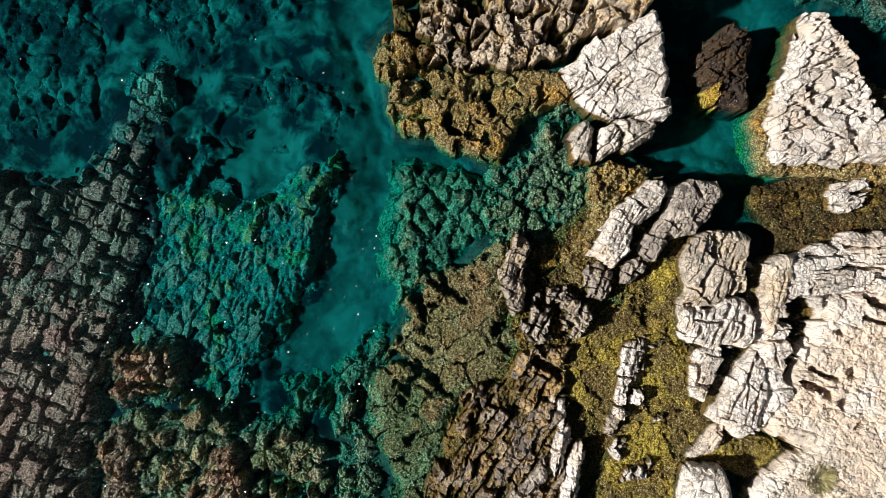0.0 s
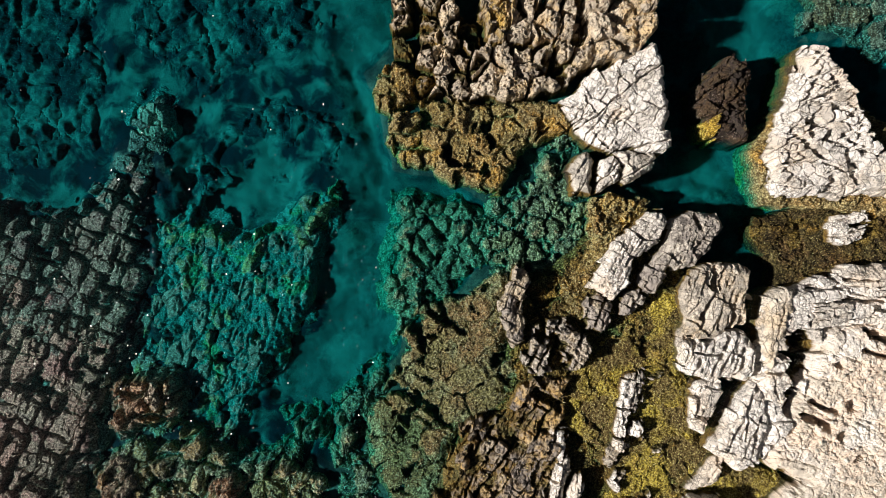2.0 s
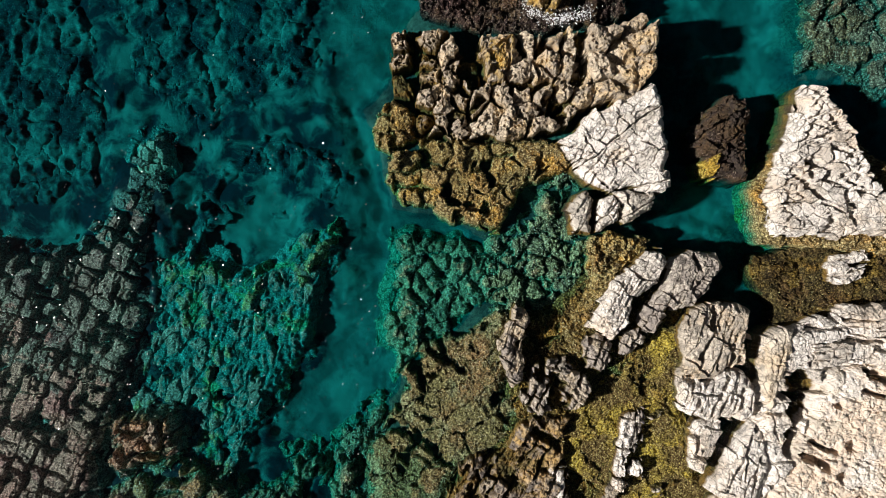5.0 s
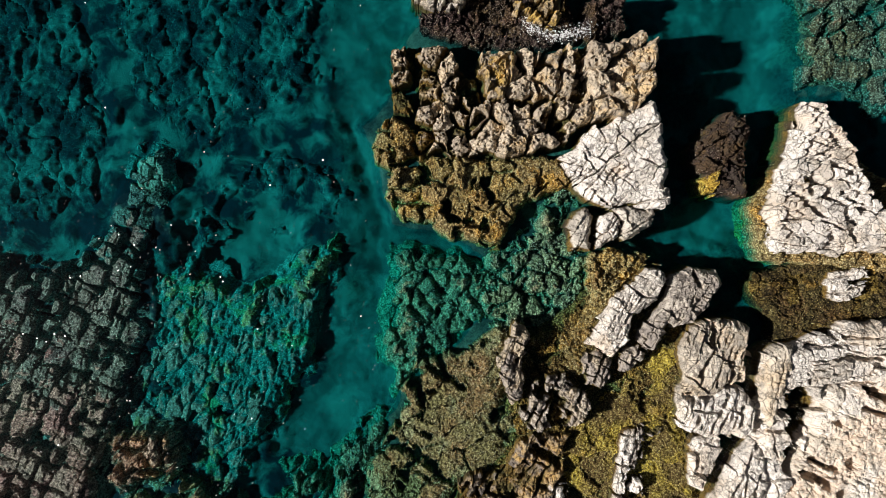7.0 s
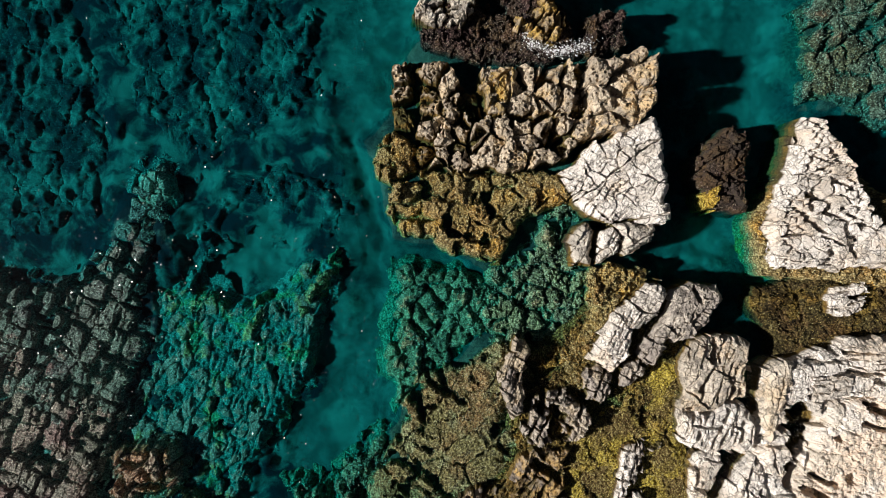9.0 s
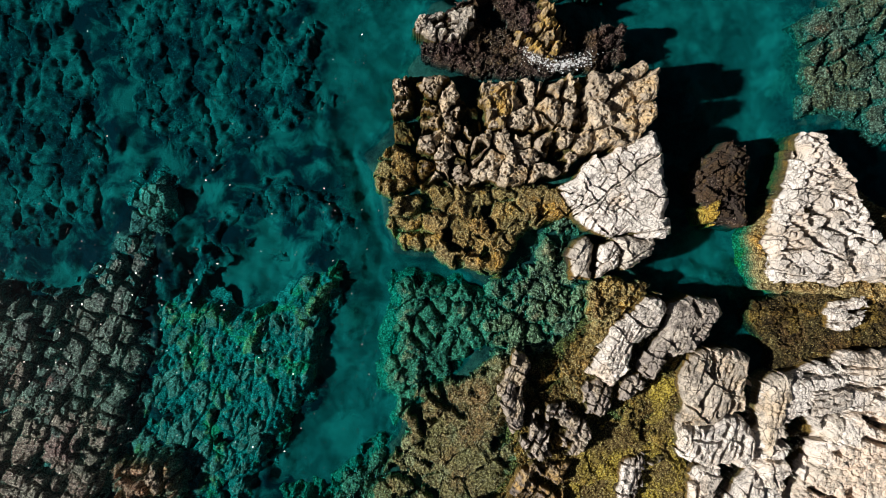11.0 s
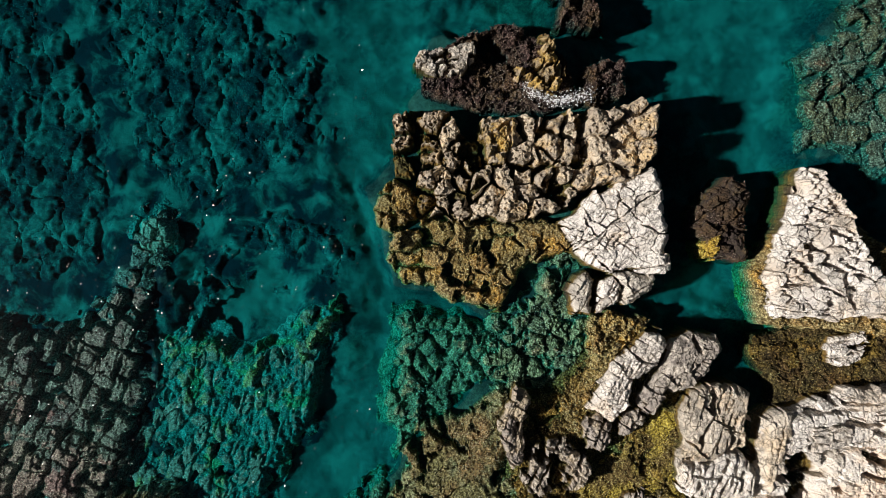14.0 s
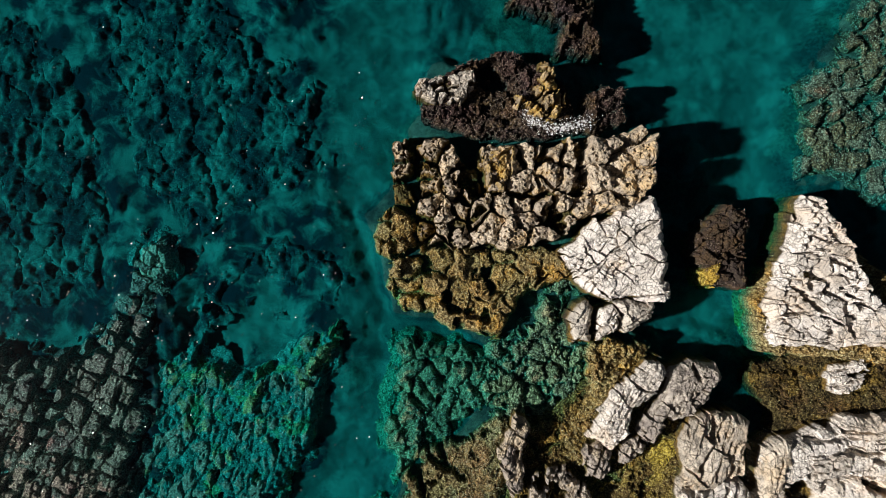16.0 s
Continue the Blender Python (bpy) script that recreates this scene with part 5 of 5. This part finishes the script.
rock("knife_ridge", [(3.8, -6.08), (4.15, -5.39), (4.71, -5.46), (4.71, -6.59), (4.51, -8.04), (4.26, -8.66), (3.89, -8.04), (4.15, -6.8)], "sharp white rock ridge", WHITE, 0.4, turn=82, big=(1.0, 0.4), small=(0.4, 0.2), edge=0.3, bedded=True, seed=318)
rock("knife_ridge", [(4.41, -9.05), (4.7, -7.71), (5.07, -7.2), (5.32, -7.4), (5.16, -8.43), (4.87, -10.08), (4.29, -10.08)], "sharp white rock ridge", WHITE, 0.45, turn=75, big=(1.0, 0.4), small=(0.4, 0.2), edge=0.3, bedded=True, seed=319)
rock("small_boulder", [(6.19, -7.45), (6.4, -7), (6.81, -6.94), (6.94, -7.37), (6.52, -7.91)], "small pale boulder in the pool", WHITE, 0.3, big=(0.7, 0.7), small=(0.4, 0.3), crack=0.1, edge=0.3, seed=320)
rock("grey_ridge", [(2.57, -9.09), (3.13, -8.31), (3.81, -7.77), (3.89, -8.37), (3.34, -9.09), (2.92, -10.34), (2.4, -10.34)], "grey limestone ridge on brown outcrop", GREY, 0.4, turn=45, big=(1.0, 0.5), small=(0.4, 0.22), edge=0.3, bedded=True, seed=321)
rock("pale_skerry", [(-1.17, 12.64), (-0.88, 13.1), (0.33, 13.18), (1.13, 13.27), (1.21, 12.6), (0.65, 12.06), (-0.4, 12.1), (-1.08, 12.31)], "small pale skerry full of pits", GREY_WHITE, 0.45, turn=10, big=(0.6, 0.4), small=(0.26, 0.2), holes=0.2, edge=0.15, uneven=0.08, chunky=0.05, seed=322)
rock("yellow_horn", [(3.71, 13.71), (4.16, 13.28), (4.27, 12.76), (4.56, 12.66), (4.54, 11.83), (4.27, 11.39), (3.44, 11.56), (2.65, 11.93), (2.71, 12.35), (3.23, 12.45), (3.4, 13.18)], "jagged yellow-stained horn of rock", GOLD_STONE, 0.5, turn=70, big=(0.6, 0.45), small=(0.28, 0.2), tilt=0.35, holes=0.22, edge=0.3, rough=0.12, uneven=0.2, seed=323)

rock("dark_crag", [(0.39, -6.42), (0.58, -5.42), (1.06, -5.05), (1.41, -5.17), (1.29, -5.83), (1, -6.37), (1.2, -6.87), (0.96, -7.41), (0.71, -7.04)],
     "dark jagged crag beside the reef flat", BROWN, 0.32, turn=60, big=(0.7, 0.4), small=(0.3, 0.16), tilt=0.3, edge=0.25, seed=340, crevices=[(0.58, -6.1, 0.96, -5.38, 0.166)])
rock("pale_crag", [(6.46, -8.74), (6.56, -8.04), (6.81, -7.83), (7.12, -8.45), (6.94, -8.74)], "pale crag in the ochre pool", WHITE, 0.3, turn=70, big=(0.6, 0.4), small=(0.3, 0.16), edge=0.2, seed=341, group="crags in the pool")
rock("pale_crag", [(7.06, -8.53), (7.14, -7.95), (7.33, -7.87), (7.31, -8.53)], "pale crag in the ochre pool", WHITE, 0.28, turn=80, big=(0.6, 0.4), small=(0.3, 0.16), edge=0.2, seed=342, group="crags in the pool")
rock("pale_crag", [(7.35, -8.53), (7.43, -7.95), (7.72, -7.66), (7.77, -8.08), (7.56, -8.53)], "pale crag in the ochre pool", WHITE, 0.28, turn=60, big=(0.6, 0.4), small=(0.3, 0.16), edge=0.2, seed=343, group="crags in the pool")
rock("pale_crag", [(6.94, -5.63), (7.06, -5.21), (7.39, -5.17), (7.54, -5.63), (7.31, -5.94)], "pale crag in the ochre pool", WHITE, 0.3, turn=60, big=(0.6, 0.4), small=(0.3, 0.16), edge=0.2, seed=344, group="crags in the pool")
rock("pale_crag", [(5.88, -6.9), (6.01, -6.28), (6.34, -5.65), (6.65, -5.44), (6.63, -6.2), (6.22, -6.9)], "pale crag in the ochre pool", GREY, 0.25, turn=60, big=(0.6, 0.4), small=(0.3, 0.16), edge=0.2, seed=345, group="crags in the pool")
rock("pale_crag", [(7.59, -6.57), (7.68, -6.28), (8.68, -6.07), (8.72, -6.32), (7.95, -6.61)], "pale crag in the ochre pool", WHITE, 0.15, turn=20, big=(0.5, 0.4), small=(0.25, 0.16), edge=0.2, seed=346, group="crags in the pool")
rock("pale_crag", [(7.38, -3.29), (6.96, -4.12), (6.92, -5.16), (7.29, -4.95), (7.46, -4.12)], "grey crag beside the narrow ridge", GREY, 0.28, turn=70, big=(0.6, 0.4), small=(0.3, 0.16), tilt=0.25, edge=0.2, seed=347, group="crags in the pool")

rock("golden_lump", [(9.66, 5.9), (9.85, 6.36), (10.14, 6.53), (10.39, 6.28), (10.37, 5.65), (10.14, 5.28), (9.72, 5.4)], "golden weed-crusted lump on the channel rock", GOLD, 0.5, turn=70, big=(0.6, 0.5), small=(0.3, 0.2), edge=0.3, round_edge=0.5, rough=0.12, seed=350)
rock("golden_lump", [(1.6, 10.21), (1.98, 10.45), (2.63, 10.37), (2.59, 9.38), (2.18, 8.87), (1.73, 9.07), (1.6, 9.59)], "golden lichen-stained block of the tan island", GOLD_STONE, 0.74, turn=80, big=(0.9, 0.7), small=(0.36, 0.26), edge=0.2, rough=0.10, tilt=0.12, seed=351)

# ---- loose stones on the shore ----
def height_under(x, y, default=0.7):
    """The height of the shore below a place."""
    i = np.argmin((SHORE[:, 0] - x) ** 2 + (SHORE[:, 1] - y) ** 2)
    return SHORE[i, 2] if len(SHORE) else default


def stones(name, material, label, count, outline, sizes, seed):
    rng = np.random.default_rng(seed)
    xs, ys = [p[0] for p in outline], [p[1] for p in outline]
    vs, fs, made = [], [], 0
    ring = np.arange(6) * math.pi / 3
    while made < count:
        x, y = rng.uniform(min(xs), min(max(xs), 16.2)), rng.uniform(max(min(ys), -9.6), max(ys))
        if outline_distance(np.array([x]), np.array([y]), outline)[0] < 0.15:
            continue
        r = sizes[0] + (sizes[1] - sizes[0]) * rng.random() ** 3
        z = height_under(x, y)
        a0, long = rng.uniform(0, 6.28), rng.uniform(0.6, 1.0)
        base = made * 13
        for scale, h in ((1.0, -0.35), (0.85, 0.35)):
            for k in ring:
                px, py = r * scale * math.cos(k) * rng.uniform(0.75, 1.15), r * scale * long * math.sin(k) * rng.uniform(0.75, 1.15)
                vs.append((x + px * math.cos(a0) - py * math.sin(a0), y + px * math.sin(a0) + py * math.cos(a0), z + r * h * rng.uniform(0.8, 1.2)))
        vs.append((x + r * rng.uniform(-0.2, 0.2), y + r * rng.uniform(-0.2, 0.2), z + r * 0.6))
        for k in range(6):
            n = (k + 1) % 6
            fs += [(base + k, base + n, base + 6 + n), (base + k, base + 6 + n, base + 6 + k), (base + 6 + k, base + 6 + n, base + 12)]
        made += 1
    tagged(new(name, mesh_from(name, np.array(vs), np.array(fs), material)), label, "stones", kind="stuff")


SHORE = np.concatenate(SURFACE["sandy_shore"])[::7]
STONE = weed_material("shore_stone", (0.5, 0.44, 0.36), (0.7, 0.64, 0.55), (0.78, 0.68, 0.55), (0.8, 0.77, 0.7))
stones("shore_stones", STONE, "small pale stones scattered over the sandy shore", 1000, [(12.3, -5.66), (13.31, -3.63), (14.12, -2.01), (18.99, -1.81), (18.99, -9.31), (11.38, -9.31), (12.5, -7.69), (13.41, -7.28), (12.3, -6.68)], (0.015, 0.10), 8)

# ---- a tuft of grass on the shore ----
tuft_at = [(13.56, -8.26)]
rng = np.random.default_rng(12)
gv, gf = [], []
for k in range(1400):
    a, r, tall = rng.uniform(0, 6.28), 0.95 * rng.random() ** 0.7, rng.uniform(0.08, 0.24)
    bx, by = tuft_at[0][0] + 0.5 * r * math.cos(a), tuft_at[0][1] + 0.5 * r * math.sin(a)
    bz = height_under(bx, by) - 0.02
    c, s_ = math.cos(a + rng.uniform(-0.6, 0.6)), math.sin(a + rng.uniform(-0.6, 0.6))
    w, n = 0.012, len(gv)
    for t in (0.0, 0.6, 1.0):
        px, py, pz = bx + c * tall * t * 0.8, by + s_ * tall * t * 0.8, bz + tall * (t - 0.45 * t * t)
        q = w * (1.05 - t)
        gv += [(px - s_ * q, py + c * q, pz), (px + s_ * q, py - c * q, pz)]
    gf += [(n, n + 1, n + 3, n + 2), (n + 2, n + 3, n + 5, n + 4)]
GRASS = weed_material("dry_grass", (0.22, 0.21, 0.07), (0.42, 0.38, 0.15), (0.62, 0.56, 0.34))
tagged(new("grass_tuft", mesh_from("grass_tuft", np.array(gv), np.array(gf), GRASS, True)), "tuft of olive-green dry grass on the stony shore", "grass")

# ---- foam where the swell breaks on the skerries ----
n = Nodes("foam")
FOAM = n.finish(n.mix(n.noise(n.add("ShaderNodeNewGeometry").outputs["Position"], 9, 4), (0.75, 0.78, 0.8), (0.9, 0.9, 0.9)), 0.6)
fv, ff = [], []
spine = [(3.1, 11.8), (3.3, 11.5), (3.7, 11.25), (4.3, 11.15), (4.6, 11.2), (5.0, 11.35), (5.5, 11.4)]
for k in range(1500):
    t = rng.random() * (len(spine) - 1)
    i = int(t)
    (ax, ay), (ex, ey) = spine[i], spine[i + 1]
    x = ax + (ex - ax) * (t - i) + rng.normal(0, 0.2 if k % 3 else 0.1)
    y = ay + (ey - ay) * (t - i) + rng.normal(0, 0.15 if k % 3 else 0.07)
    r, b, z = 0.004 + 0.032 * rng.random() ** 4, len(fv), 0.10 + 0.05 * rng.random()
    for m in range(6):
        q = r * rng.uniform(0.5, 1.2)
        fv.append((x + q * math.cos(m * 1.047), y + q * math.sin(m * 1.047), z))
    fv.append((x, y, z + r * 0.2))
    ff += [(b + m, b + (m + 1) % 6, b + 6) for m in range(6)]
tagged(new("foam", mesh_from("foam", np.array(fv), np.array(ff), FOAM)), "white foam of a small wave on dark weed", "foam", kind="stuff")

# ---- weed ----
plant("gold", GOLD_WEED, "golden brown seaweed strands on rocks at the waterline")
plant("olive", OLIVE_WEED, "olive seaweed turf on shallow reef flats")
plant("russet", RUSSET_WEED, "russet seaweed turf on submerged reef")
plant("green", GREEN_WEED, "grey-green seaweed turf on submerged reefs")
plant("purple", PURPLE_WEED, "dark purple seaweed on low rocks")
